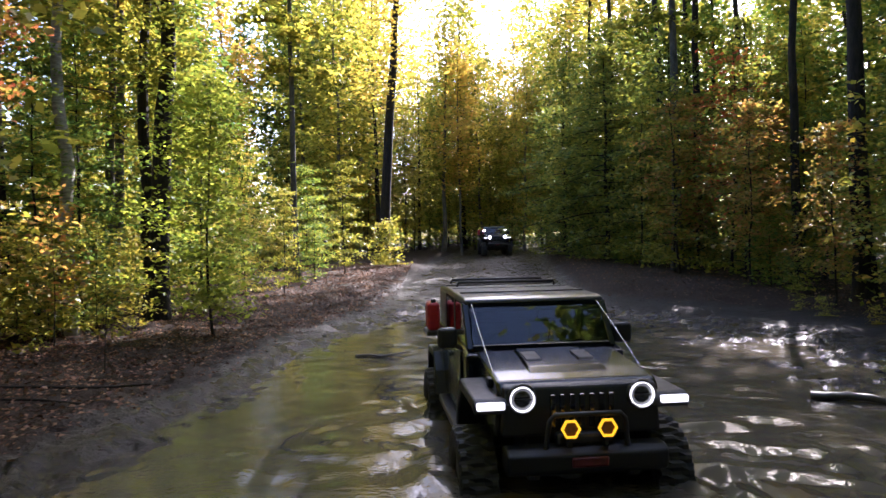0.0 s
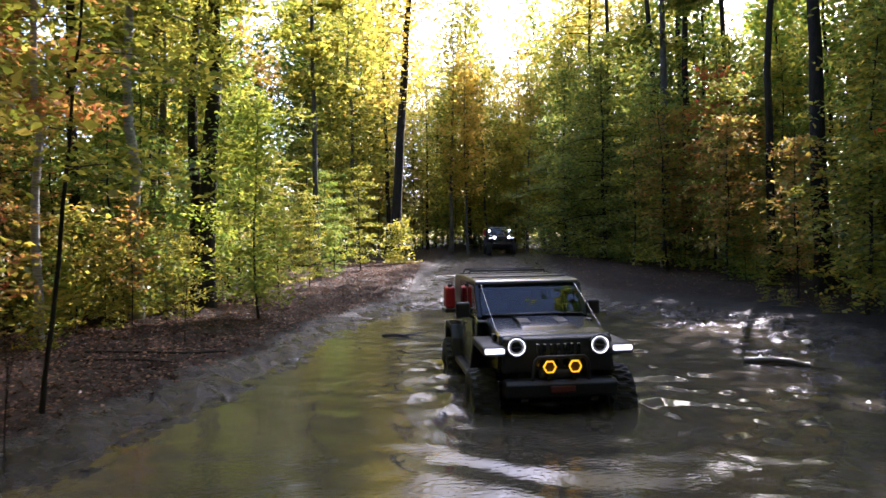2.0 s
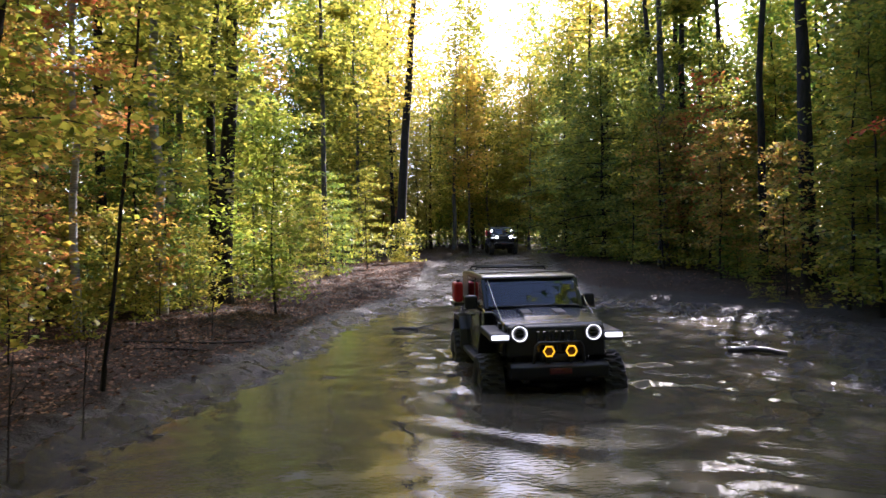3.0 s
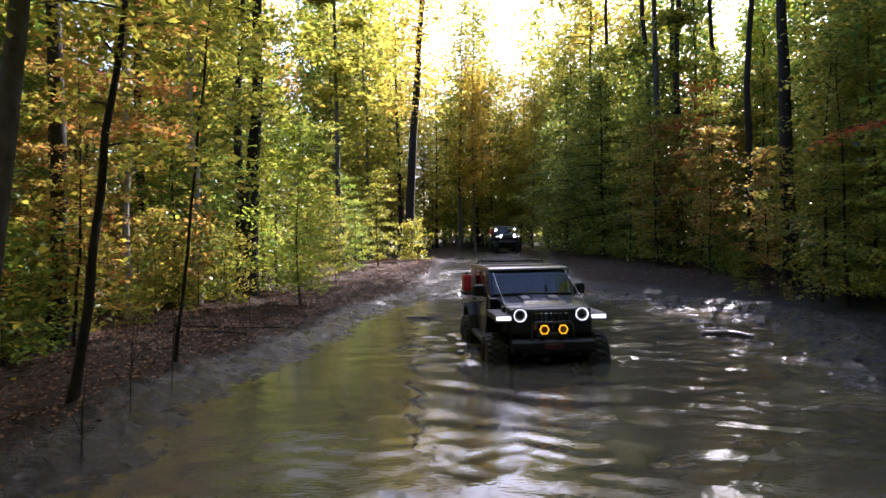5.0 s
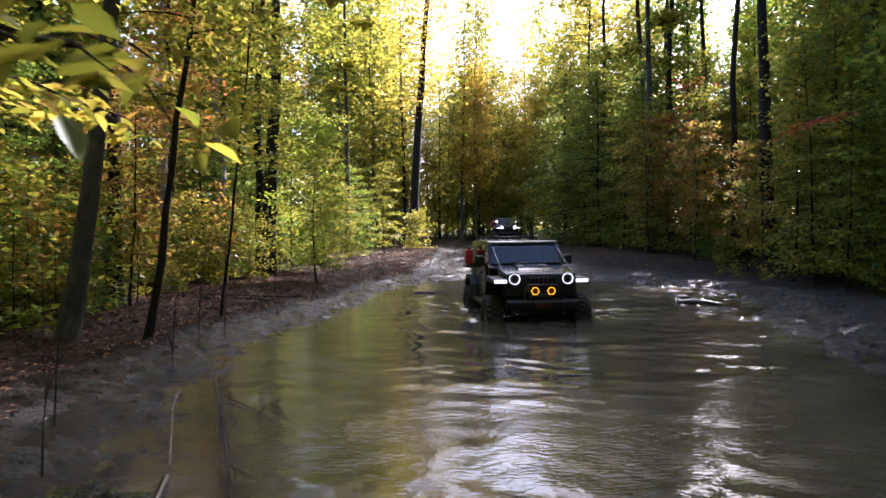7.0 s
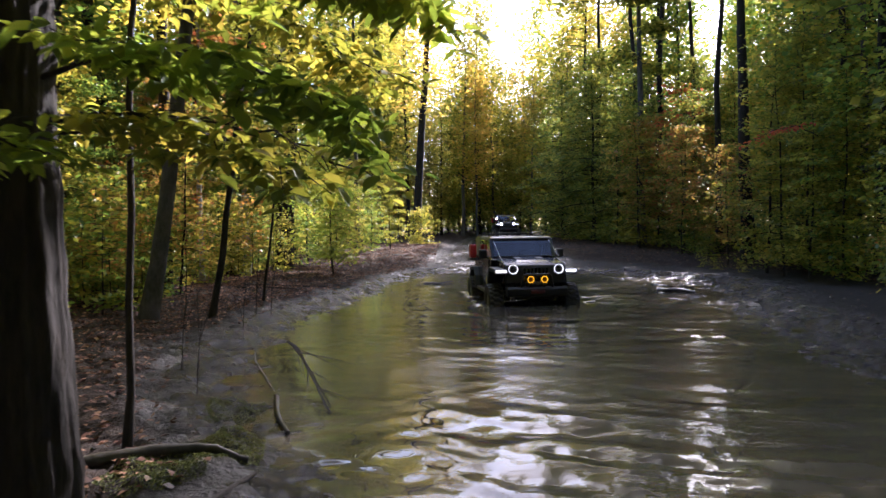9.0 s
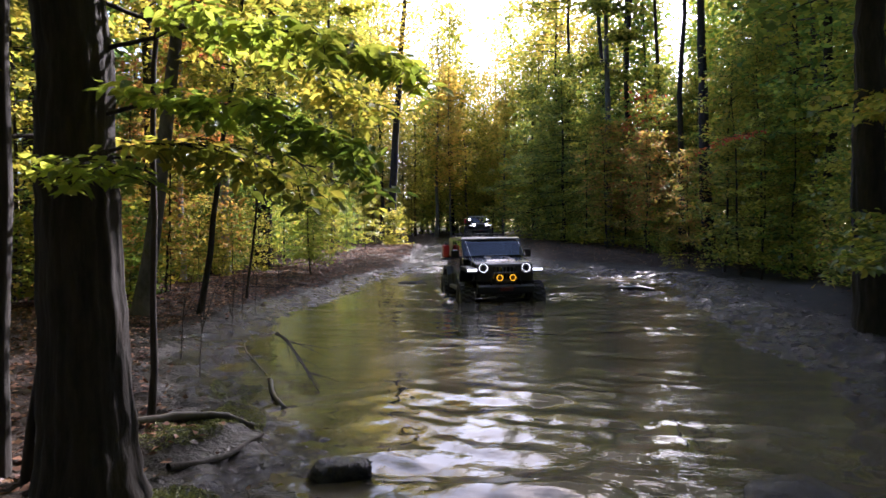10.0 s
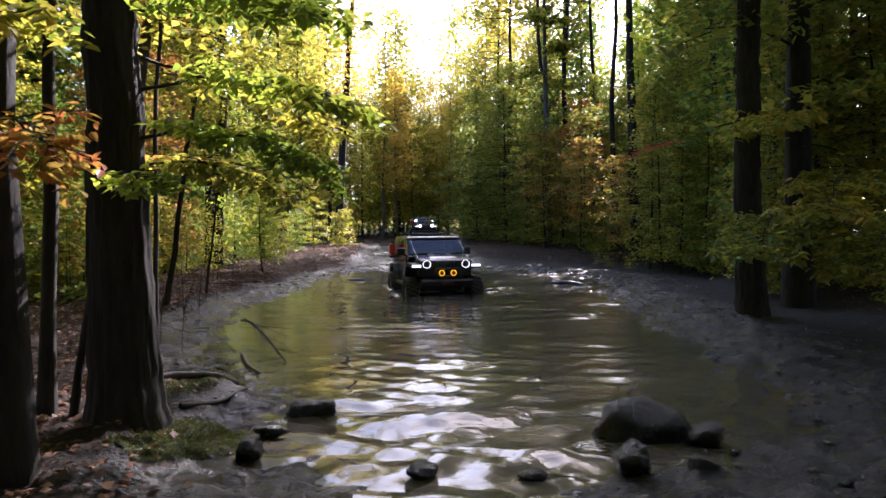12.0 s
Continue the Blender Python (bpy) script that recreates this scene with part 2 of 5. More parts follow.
def tube_arrays(points, radii, sides=8, rough=0.0, rng=None):
    """Vertices and quads of a tapered tube through points."""
    pts, rad = np.asarray(points, float), np.asarray(radii, float)
    n = len(pts)
    tan = np.gradient(pts, axis=0)
    tan /= np.linalg.norm(tan, axis=1)[:, None] + 1e-9
    ref = np.where(np.abs(tan[:, 2:3]) > 0.9, [[1.0, 0, 0]], [[0, 0, 1.0]])
    u = np.cross(tan, ref)
    for i in range(1, n):
        if u[i] @ u[i - 1] < 0:
            u[i] *= -1
    u /= np.linalg.norm(u, axis=1)[:, None] + 1e-9
    w = np.cross(tan, u)
    ang = np.linspace(0, 2 * np.pi, sides, endpoint=False)
    r = rad[:, None] * np.ones((1, sides))
    if rough and rng is not None:
        ridge = rng.normal(0, rough, sides)[None, :] + rng.normal(0, rough * 0.6, (n, sides))
        r = r * (1 + ridge)
    v = pts[:, None] + r[..., None] * (np.cos(ang)[None, :, None] * u[:, None] + np.sin(ang)[None, :, None] * w[:, None])
    idx = np.arange(n * sides).reshape(n, sides)
    a, b = idx[:-1], idx[1:]
    quads = np.stack([a, np.roll(a, -1, 1), np.roll(b, -1, 1), b], -1).reshape(-1, 4)
    return v.reshape(-1, 3), quads


def mesh_from(name, verts, quads, material, shade=True):
    me = bpy.data.meshes.new(name)
    q = np.asarray(quads, np.int32)
    v = np.asarray(verts, np.float32)
    k = q.shape[1]
    me.vertices.add(len(v))
    me.vertices.foreach_set("co", v.ravel())
    me.loops.add(q.size)
    me.loops.foreach_set("vertex_index", q.ravel())
    me.polygons.add(len(q))
    me.polygons.foreach_set("loop_start", np.arange(0, q.size, k, dtype=np.int32))
    if shade:
        me.polygons.foreach_set("use_smooth", np.ones(len(q), bool))
    me.update(calc_edges=True)
    me.materials.append(material)
    return me


def joined(tubes):
    vs, qs, off = [], [], 0
    for v, q in tubes:
        vs.append(v)
        qs.append(q + off)
        off += len(v)
    return np.concatenate(vs), np.concatenate(qs)


def leaf_arrays(c, rng, size, droop=0.25, tilt=0.5, width=0.6, flat=False):
    """Folded leaf blades round the centres c: four corners and one bent quad each."""
    n = len(c)
    a = rng.uniform(0, 2 * np.pi, n)
    p = -droop + rng.normal(0, tilt * 0.6, n)
    roll = rng.normal(0, tilt, n)
    d = np.stack([np.cos(a) * np.cos(p), np.sin(a) * np.cos(p), np.sin(p)], 1)
    h = np.stack([-np.sin(a), np.cos(a), np.zeros(n)], 1)
    up = np.cross(d, h)
    s = h * np.cos(roll)[:, None] + up * np.sin(roll)[:, None]
    nn = np.cross(d, s)
    L = (size * rng.uniform(0.65, 1.3, n))[:, None]
    W = L * width * rng.uniform(0.8, 1.2, n)[:, None]
    fold = W * 0.18
    v = np.stack([c - d * L * 0.5, c + s * W * 0.5 + nn * fold + d * L * 0.05, c + d * L * 0.5, c - s * W * 0.5 + nn * fold + d * L * 0.05], 1)
    return v.reshape(-1, 3), np.arange(n * 4).reshape(n, 4)


def noise2(x, y, seed=0):
    """Smooth lattice noise in 0..1."""
    xi, yi = np.floor(x).astype(np.int64), np.floor(y).astype(np.int64)
    fx, fy = x - xi, y - yi
    fx, fy = fx * fx * (3 - 2 * fx), fy * fy * (3 - 2 * fy)

    def lattice(i, j):
        h = (i * 374761393 + j * 668265263 + seed * 974634777) & 0xFFFFFFFF
        h = ((h ^ (h >> 13)) * 1274126177) & 0xFFFFFFFF
        return ((h ^ (h >> 16)) & 0xFFFF) / 65535.0
    return (lattice(xi, yi) * (1 - fx) + lattice(xi + 1, yi) * fx) * (1 - fy) + (lattice(xi, yi + 1) * (1 - fx) + lattice(xi + 1, yi + 1) * fx) * fy


def fractal(x, y, octaves=4, seed=0, gain=0.5):
    out, amp, tot = 0, 1.0, 0
    for k in range(octaves):
        out = out + amp * noise2(x * 2 ** k, y * 2 ** k, seed + k)
        tot += amp
        amp *= gain
    return out / tot

# ---- ground and water ----
POND = [(0.7, -8.25), (-0.5, -8.35), (-1.2, -7.9), (-1.5, -6.5), (-1.72, -5.4), (-2.05, -4.3), (-2.5, -3.3), (-3.05, -2.0), (-3.45, -0.6), (-3.55, 1.0), (-3.7, 3.0), (-3.55, 4.8),
        (-3.1, 6.6), (-2.85, 9.0), (-2.78, 11.1), (-2.6, 12.6), (-2.25, 15.7), (-1.5, 18.6), (0.1, 20.4), (1.8, 20.2), (3.6, 18.6), (5.4, 16.6),
        (6.9, 14.2), (7.3, 11.3), (6.6, 8.8), (5.6, 6.0), (4.8, 2.8), (4.2, -0.4), (3.75, -2.6), (3.45, -4.3), (3.55, -5.4), (2.9, -6.7), (2.0, -7.6)]


def pond_distance(x, y):
    """Distance to the waterline, negative over the water."""
    best, inside = np.full(x.shape, 1e9), np.zeros(x.shape, bool)
    for (ax, ay), (bx, by) in zip(POND, POND[1:] + POND[:1]):
        dx, dy = bx - ax, by - ay
        t = np.clip(((x - ax) * dx + (y - ay) * dy) / (dx * dx + dy * dy), 0, 1)
        best = np.minimum(best, np.hypot(x - ax - t * dx, y - ay - t * dy))
        cross = (ay > y) != (by > y)
        inside ^= cross & (x < dx * (y - ay) / (dy if abs(dy) > 1e-9 else 1e-9) + ax)
    return np.where(inside, -best, best)


def sstep(a, b, x):
    t = np.clip((x - a) / (b - a), 0, 1)
    return t * t * (3 - 2 * t)


def terrain(x, y):
    """Height of the ground, how muddy and how wet it is there."""
    x, y = np.asarray(x, float), np.asarray(y, float)
    wob = (fractal(x * 0.9, y * 0.9, 3, 5) - 0.5) * 0.7
    d = pond_distance(x, y) + wob
    left = sstep(1.0, -1.5, x)
    rise = np.interp(y, [18, 25, 36, 47, 60, 100, 400], [0, 0.25, 0.65, 0.95, 1.3, 1.9, 2.5])
    bed = -0.42 * sstep(0.0, 2.2, -d)
    flats = sstep(3.2, 4.8, x) * sstep(3.0, 6.5, y) * sstep(22, 15, y)
    bed = bed * (1 - 0.95 * flats)
    land = left * (0.17 * sstep(0, 0.7, d) + 0.14 * sstep(1.0, 4.0, d)) + (1 - left) * (0.09 * sstep(0, 0.9, d) + 0.38 * sstep(2.5, 6.0, d))
    track = np.interp(y, [18, 30, 47, 60], [1.2, 1.8, 3.6, 6.0])
    on_track = sstep(4.2, 2.6, np.abs(x - track)) * sstep(15, 19, y) * sstep(75, 55, y)
    land = land * (1 - 0.7 * on_track)
    mud = np.clip(sstep(1.5, 0.4, d) * left + (1 - left) * sstep(4.6, 2.6, d) + on_track + sstep(-7.0, -8.5, y) * sstep(-1.8, -1.0, x) * sstep(6, 3, x), 0, 1)
    lumps = fractal(x * 1.5, y * 1.5, 4, 21) - 0.5
    ridge = 1 - 2 * np.abs(fractal(x * 2.3 + lumps, y * 2.3 - lumps, 3, 11) - 0.5)
    small = fractal(x * 7.0 + y * 2.0, y * 7.0 - x * 2.0, 3, 15) - 0.5
    near = sstep(-1.0, 0.1, d) * sstep(3.2, 0.9, d)
    ruts = np.sin(d * 7.0 + lumps * 6) * 0.025 * sstep(0.2, 0.6, d) * sstep(2.2, 1.2, d)
    z = np.where(d < 0, bed, land) + rise
    z = z + near * (0.09 * lumps + 0.05 * (ridge ** 3 - 0.45) + 0.11 * small) + ruts + 0.14 * lumps * sstep(1.5, 5, d)
    shoal = flats * sstep(0.5, -0.5, d)
    z = z + shoal * (0.22 * lumps + 0.07 * (ridge ** 3 - 0.5) + 0.08 * small - 0.028)
    z = z + on_track * 0.12 * (fractal(x * 2.2, y * 1.2, 4, 31) - 0.5)
    z = z + sstep(30, 120, np.hypot(x, y)) * (fractal(x * 0.03, y * 0.03, 3, 41) - 0.4) * 1.6
    z = np.maximum(z, 0.03 * sstep(0.15, 0.6, d) + 0.05 * small * sstep(0.15, 0.4, d) + np.where(d > 0.15, 0, -9))
    return z, mud, np.clip(sstep(1.1, 0.3, d) * left + sstep(2.2, 0.6, d) * (1 - left) + 0.7 * on_track, 0, 1)


def spread(lo, hi, fine, far, quick=1.13, cells=()):
    """Grid lines from -far to far: close together between lo and hi (wider past the marks in cells), then ever wider."""
    core, p = [], lo
    while p < hi:
        core.append(p)
        p += next((step for mark, step in cells if p >= mark), fine)
    step_hi, out, low = core[-1] - core[-2], [hi], []
    while out[-1] < far:
        step_hi *= quick
        out.append(min(out[-1] + step_hi, far))
    p, s = lo, fine
    while p > -far:
        s *= quick
        p = max(p - s, -far)
        low.append(p)
    return np.array(low[::-1] + core + out)


def sheet(name, xs, ys, zfun, material):
    X, Y = np.meshgrid(xs, ys, indexing="ij")
    Z, *masks = zfun(X, Y)
    n, m = X.shape
    idx = np.arange(n * m).reshape(n, m)
    quads = np.stack([idx[:-1, :-1], idx[1:, :-1], idx[1:, 1:], idx[:-1, 1:]], -1).reshape(-1, 4)
    me = mesh_from(name, np.stack([X, Y, Z], -1).reshape(-1, 3), quads, material)
    for key, mask in zip(("mud", "wet"), masks):
        at = me.attributes.new(key, "FLOAT", "POINT")
        at.data.foreach_set("value", mask.ravel().astype(np.float32))
    return new(name, me)


ground = sheet("ground", spread(-4.6, 8.5, 0.055, 700, 1.1), spread(-9.4, 20.0, 0.042, 700, 1.13, ((8, 0.11), (2, 0.085), (-3, 0.06))), terrain, M_GROUND)
tagged(ground, "dark wet mud banks and leaf-strewn brown forest floor", "ground", kind="structure")

CAR = (1.2, 5.5)


def chop(x, y, seed, count, short, long, heading, fan):
    """Sum of crossing wavelets with random headings; its slope is about 1 before scaling."""
    r2 = np.random.default_rng(seed)
    out = np.zeros_like(x)
    for _ in range(count):
        lam = math.exp(r2.uniform(math.log(short), math.log(long)))
        a, k = heading + r2.normal(0, fan), 2 * math.pi / lam
        out += np.sin(k * (math.cos(a) * x + math.sin(a) * y) + r2.uniform(0, 6.28)) / k * r2.uniform(0.6, 1.4)
    return out * (2 / count) ** 0.5


def ripples(x, y):
    """Water surface: long lazy ripples, wake rings round the vehicle, churned water behind it and in the shallows."""
    wx, wy = x + 0.5 * (fractal(x * 0.6, y * 0.6, 2, 51) - 0.5), y + 0.8 * (fractal(x * 0.5, y * 0.5, 2, 52) - 0.5)
    r = np.hypot(wx - CAR[0], (wy - CAR[1] - 0.6) * 0.9)
    wake = 0.008 * np.sin(r * 6.5) * np.exp(-((r - 2.3) / 0.8) ** 2) + 0.007 * np.sin(r * 11) * np.exp(-np.abs(r - 1.6) / 1.5) * sstep(0.6, 1.2, r)
    patch = sstep(0.4, 0.62, fractal(x * 0.45, y * 0.3, 3, 53))
    front = sstep(-1.5, -4.5, y)
    back = np.exp(-((x - CAR[0]) / 2.2) ** 2) * sstep(0.5, 3.0, y - CAR[1]) * sstep(17, 9, y - CAR[1])
    rough = 0.014 + 0.024 * patch + 0.06 * front * (0.4 + 0.6 * patch) + 0.05 * back + 0.04 * sstep(1.8, 3.4, x) * sstep(-2.5, 1, y) + 0.04 * np.exp(-((r - 1.8) / 1.2) ** 2) * sstep(-0.3, 0.8, y - CAR[1]) - 0.008 * np.exp(-((x - CAR[0]) / 1.3) ** 2) * sstep(-3.5, -2, y - CAR[1]) * sstep(0.5, -0.2, y - CAR[1])
    z = rough * chop(wx, wy, 61, 26, 0.28, 1.3, math.pi / 2, 0.6) + 0.6 * rough * chop(wx, wy, 62, 22, 0.12, 0.3, math.pi / 2, 1.2)
    beside = np.exp(-((np.abs(x - CAR[0]) - 1.25) / 0.4) ** 2) * sstep(-0.8, 0.3, y - CAR[1]) * sstep(6.5, 3.0, y - CAR[1])
    over_ledge = 0.035 * np.exp(-((x + 0.02) / 0.8) ** 2 - ((y + 6.5) / 0.3) ** 2)
    return (z + wake + beside * 0.13 * (fractal(wx * 3.0, wy * 2.0, 3, 81) - 0.45) + over_ledge,)


water_y = np.concatenate([np.arange(-8.8, -2, 0.035), np.arange(-2, 5, 0.05), np.arange(5, 22.5, 0.08)])
water = sheet("water", np.concatenate([np.arange(-5.0, 5.0, 0.05), np.arange(5.0, 9.0, 0.08)]), water_y, ripples, M_WATER)
tagged(water, "brown murky puddle water reflecting trees and sky", "water", kind="structure")


def floor_z(x, y):
    return float(terrain(np.array([x]), np.array([y]))[0][0])

# ---- trees ----


def limb_path(start, azim, length, climb, sag, rng, n=6):
    t = np.linspace(0, 1, n)
    wig = np.cumsum(rng.normal(0, 0.05, (n, 2)), 0) * length * 0.5
    x = start[0] + np.cos(azim) * length * t + wig[:, 0] * t
    y = start[1] + np.sin(azim) * length * t + wig[:, 1] * t
    z = start[2] + length * (climb * t - sag * t * t)
    return np.stack([x, y, z], 1)


def trunk_path(h, lean, bend, rng, n=14, fork=0.0):
    t = np.linspace(0, 1, n)
    wig = np.cumsum(rng.normal(0, 0.012 * bend * (14 / n) ** 0.5, (n, 2)), 0) * h * 0.35
    return np.stack([lean[0] * h * t + wig[:, 0] - wig[0, 0], lean[1] * h * t + wig[:, 1] - wig[0, 1], -0.25 + (h + 0.25) * t], 1)


def furrowed(path, rad, sides, seed):
    """Trunk with deep vertical bark furrows broken into plates."""
    v, q = tube_arrays(path, rad, sides)
    n = len(path)
    a = np.linspace(0, 2 * np.pi, sides, endpoint=False)[None, :] + np.zeros((n, 1))
    z = path[:, 2][:, None] + 0 * a
    wide = 34 * np.minimum(a, 2 * np.pi - a) / np.pi
    ridge = np.abs(fractal(wide * 0.42 + 40, z * 1.9 + 40, 3, seed) - 0.5) * 2
    lump = fractal(wide * 0.12 + 9, z * 0.8 + 9, 3, seed + 1) - 0.5
    k = (0.1 * np.clip(ridge * 2.2, 0, 1) - 0.05) + 0.18 * lump
    centre = np.repeat(path, sides, 0)
    return centre + (v - centre) * (1 + k.reshape(-1, 1)), q


def make_tree(name, label, seed, h, r, bark, leaf, crown_from=0.3, crown_r=2.5, limbs=16, leaves=5000, leaf_size=0.19, lean=(0.0, 0.0), bend=1.0,
              climb=0.45, sag=0.35, top=0.35, spray=0.34, sides=9, tilt=0.5, category="tree", group="", width=0.6, stems=1, flare=1.45, zs=0.36):
    """One tree at the origin: trunk with limbs, and a crown of single leaves along them."""
    rng = np.random.default_rng(seed)
    ob = thing(name, label, category, group)
    tubes, nodes, weight = [], [], []
    for st in range(stems):
        off = np.array([math.cos(st * 2.2), math.sin(st * 2.2) * 0.6, 0]) * r * 1.9 * (st > 0)
        hh, rr = h * (1 - 0.12 * st), r * (1 - 0.35 * st)
        ln = (lean[0] + 0.03 * st, lean[1]) if st else lean
        path = trunk_path(hh, ln, bend, rng, 150 if sides > 12 else 14) + off
        t = np.linspace(0, 1, len(path))
        rad = rr * (1 - 0.85 * t ** 1.1) + rr * (flare - 1) * np.exp(-t * hh / (rr * 2.2 + 0.05))
        if sides > 12:
            tubes.append(furrowed(path, rad, sides * 4, seed))
        else:
            tubes.append(tube_arrays(path, rad, sides, 0.06, rng))
        k = max(2, limbs // stems)
        for i in range(k):
            s = crown_from + (0.98 - crown_from) * ((i + rng.uniform(0, 0.9)) / k)
            base = np.array([np.interp(s, t, path[:, j]) for j in range(3)])
            u = (s - crown_from) / (1 - crown_from)
            shape = (0.55 + 0.9 * u) if u < 0.35 else (0.865 + (top - 0.865) * ((u - 0.35) / 0.65) ** 1.3)
            L = crown_r * shape * rng.uniform(0.7, 1.2)
            lp = limb_path(base, i * 2.399 + rng.normal(0, 0.35), L, climb * rng.uniform(0.6, 1.3) * (0.6 + 0.8 * u), sag * rng.uniform(0.7, 1.2), rng)
            br = max(0.008, min(rr * 0.38, 0.016 * L + 0.005) * (1.1 - 0.5 * s))
            tubes.append(tube_arrays(lp, br * np.linspace(1, 0.25, len(lp)), 3))
            for q in np.linspace(0.3, 1.0, max(3, int(L * 2.4))):
                c = np.array([np.interp(q, np.linspace(0, 1, len(lp)), lp[:, j]) for j in range(3)])
                side = rng.normal(0, 0.16 * L, 3) * np.array([1, 1, 0.25])
                nodes.append(c + side)
                weight.append(1.0 - 0.35 * q)
                if q > 0.45 and rng.random() < 0.25:
                    tubes.append(tube_arrays(np.stack([c, c + side * 0.5 + [0, 0, 0.02], c + side]), [br * 0.4, br * 0.3, br * 0.12], 3))
    v, q = joined(tubes)
    tr = new("trunk", mesh_from("trunk", v, q, bark))
    tr.parent = ob
    nodes = np.array(nodes)
    pick = rng.choice(len(nodes), leaves, p=np.array(weight) / np.sum(weight))
    c = nodes[pick] + rng.normal(0, 1, (leaves, 3)) * np.array([spray, spray, spray * zs])
    c[:, 2] = np.maximum(c[:, 2], 0.1)
    v, q = leaf_arrays(c, rng, leaf_size, tilt=tilt, width=width)
    cr = new("crown", mesh_from("crown", v, q, leaf, False))
    cr.parent = ob
    return ob


def put(ob, x, y, turn=0.0, scale=1.0, sink=0.0, first=False):
    m = Matrix.Translation((x, y, floor_z(x, y) - sink)) @ Matrix.Rotation(turn, 4, "Z") @ Matrix.Scale(scale, 4)
    if first:
        ob.matrix_basis = m
        return ob
    return copy_thing(ob, m)


# Kinds of tree, each built once and then planted again and again.
canopy = [
    make_tree("tree", "tall slender tree with dark bark and yellow-green leaves", 1, 19, 0.16, M_BARK, M_YG, 0.2, 3.2, 34, 4300, 0.24, spray=0.48, width=0.7, zs=0.8, group="tall forest trees"),
    make_tree("tree", "tall slender tree with grey bark and yellow-green leaves", 2, 21, 0.19, M_GREYBARK, M_YG, 0.26, 3.5, 34, 4400, 0.245, (0.02, 0.01), spray=0.5, width=0.7, zs=0.8, group="tall forest trees"),
    make_tree("tree", "tall slender tree with dark bark and green leaves", 3, 20, 0.17, M_BARK, M_GREEN, 0.24, 3.2, 34, 4300, 0.24, (-0.015, 0), spray=0.48, width=0.7, zs=0.8, group="tall forest trees"),
    make_tree("tree", "tall slender tree with grey bark and olive leaves", 4, 18, 0.14, M_GREYBARK, M_OLIVE, 0.18, 3.0, 34, 4300, 0.235, (0.01, -0.02), spray=0.48, width=0.7, zs=0.8, group="tall forest trees"),
    make_tree("tree", "tall thin tree with golden autumn leaves", 5, 18, 0.12, M_GREYBARK, M_GOLD, 0.32, 2.5, 26, 3600, 0.24, (0.03, 0), spray=0.5, width=0.7, zs=0.8, group="tall forest trees"),
]
distant = [
    make_tree("tree", "tall distant tree with yellow-green leaves", 6, 25, 0.19, M_GREYBARK, M_YG, 0.12, 4.0, 40, 4600, 0.42, spray=0.6, width=0.7, zs=0.9, sides=6, group="distant forest trees"),
    make_tree("tree", "tall distant tree with pale golden leaves", 7, 24, 0.17, M_GREYBARK, M_GOLD, 0.3, 3.4, 32, 3400, 0.4, (0.02, 0), spray=0.55, width=0.7, zs=0.9, sides=6, group="distant forest trees"),
    make_tree("tree", "tall distant tree with green leaves", 8, 24, 0.18, M_BARK, M_GREEN, 0.1, 4.0, 40, 4600, 0.42, (-0.01, 0), spray=0.6, width=0.7, zs=0.9, sides=6, group="distant forest trees"),
]
# Added sun blocker: sparse crown above the view gives dappled shade.
shading_overstorey = make_tree("tree", "very tall straight tree with a high spreading crown, added to block the sun", 9, 27, 0.17, M_BARK, M_YG, 0.58, 6.0, 34, 3200, 0.4, (0.01, 0), spray=0.8, width=0.7, zs=0.7, bend=0.6, climb=0.5, top=0.5, group="very tall trees")
# Added to cut light from overhead; the dense crown stays above the view.
shade_tree = make_tree("tree", "very tall straight tree with a dense high crown, added for shade", 10, 26, 0.17, M_BARK, M_GREEN, 0.5, 6.2, 36, 6000, 0.42, (-0.01, 0), spray=0.8, width=0.7, zs=0.7, bend=0.6, climb=0.5, top=0.5, sides=8, group="very tall trees")
under = [
    make_tree("young_tree", "young tree with layered yellow-green leaves", 11, 8.0, 0.05, M_BARK, M_YG, 0.1, 2.0, 30, 2800, 0.185, climb=0.28, spray=0.27, zs=0.28, group="young understorey trees"),
    make_tree("young_tree", "young tree with layered green leaves", 12, 7.0, 0.048, M_BARK, M_GREEN, 0.08, 1.9, 30, 2800, 0.18, climb=0.28, spray=0.27, zs=0.28, group="young understorey trees"),
    make_tree("young_tree", "young tree with olive-green turning leaves", 13, 8.5, 0.055, M_BARK, M_OLIVE, 0.07, 2.1, 32, 2900, 0.18, climb=0.28, spray=0.28, zs=0.28, group="young understorey trees"),
    make_tree("young_tree", "young maple with orange autumn leaves", 14, 7.0, 0.045, M_BARK, M_ORANGE, 0.22, 1.8, 22, 2200, 0.19, climb=0.28, spray=0.3, group="young understorey trees"),
    make_tree("young_tree", "young maple with red autumn leaves", 15, 6.5, 0.045, M_BARK, M_RED, 0.3, 1.4, 16, 900, 0.17, climb=0.28, spray=0.28, group="young understorey trees"),
    make_tree("hemlock_tree", "dense dark green hemlock with drooping boughs", 16, 10.5, 0.12, M_BARK, M_HEM, 0.03, 3.3, 70, 9000, 0.22, climb=0.12, sag=0.3, top=0.12, spray=0.34, zs=0.3, width=0.5, group="dark hemlocks", category="conifer"),
]
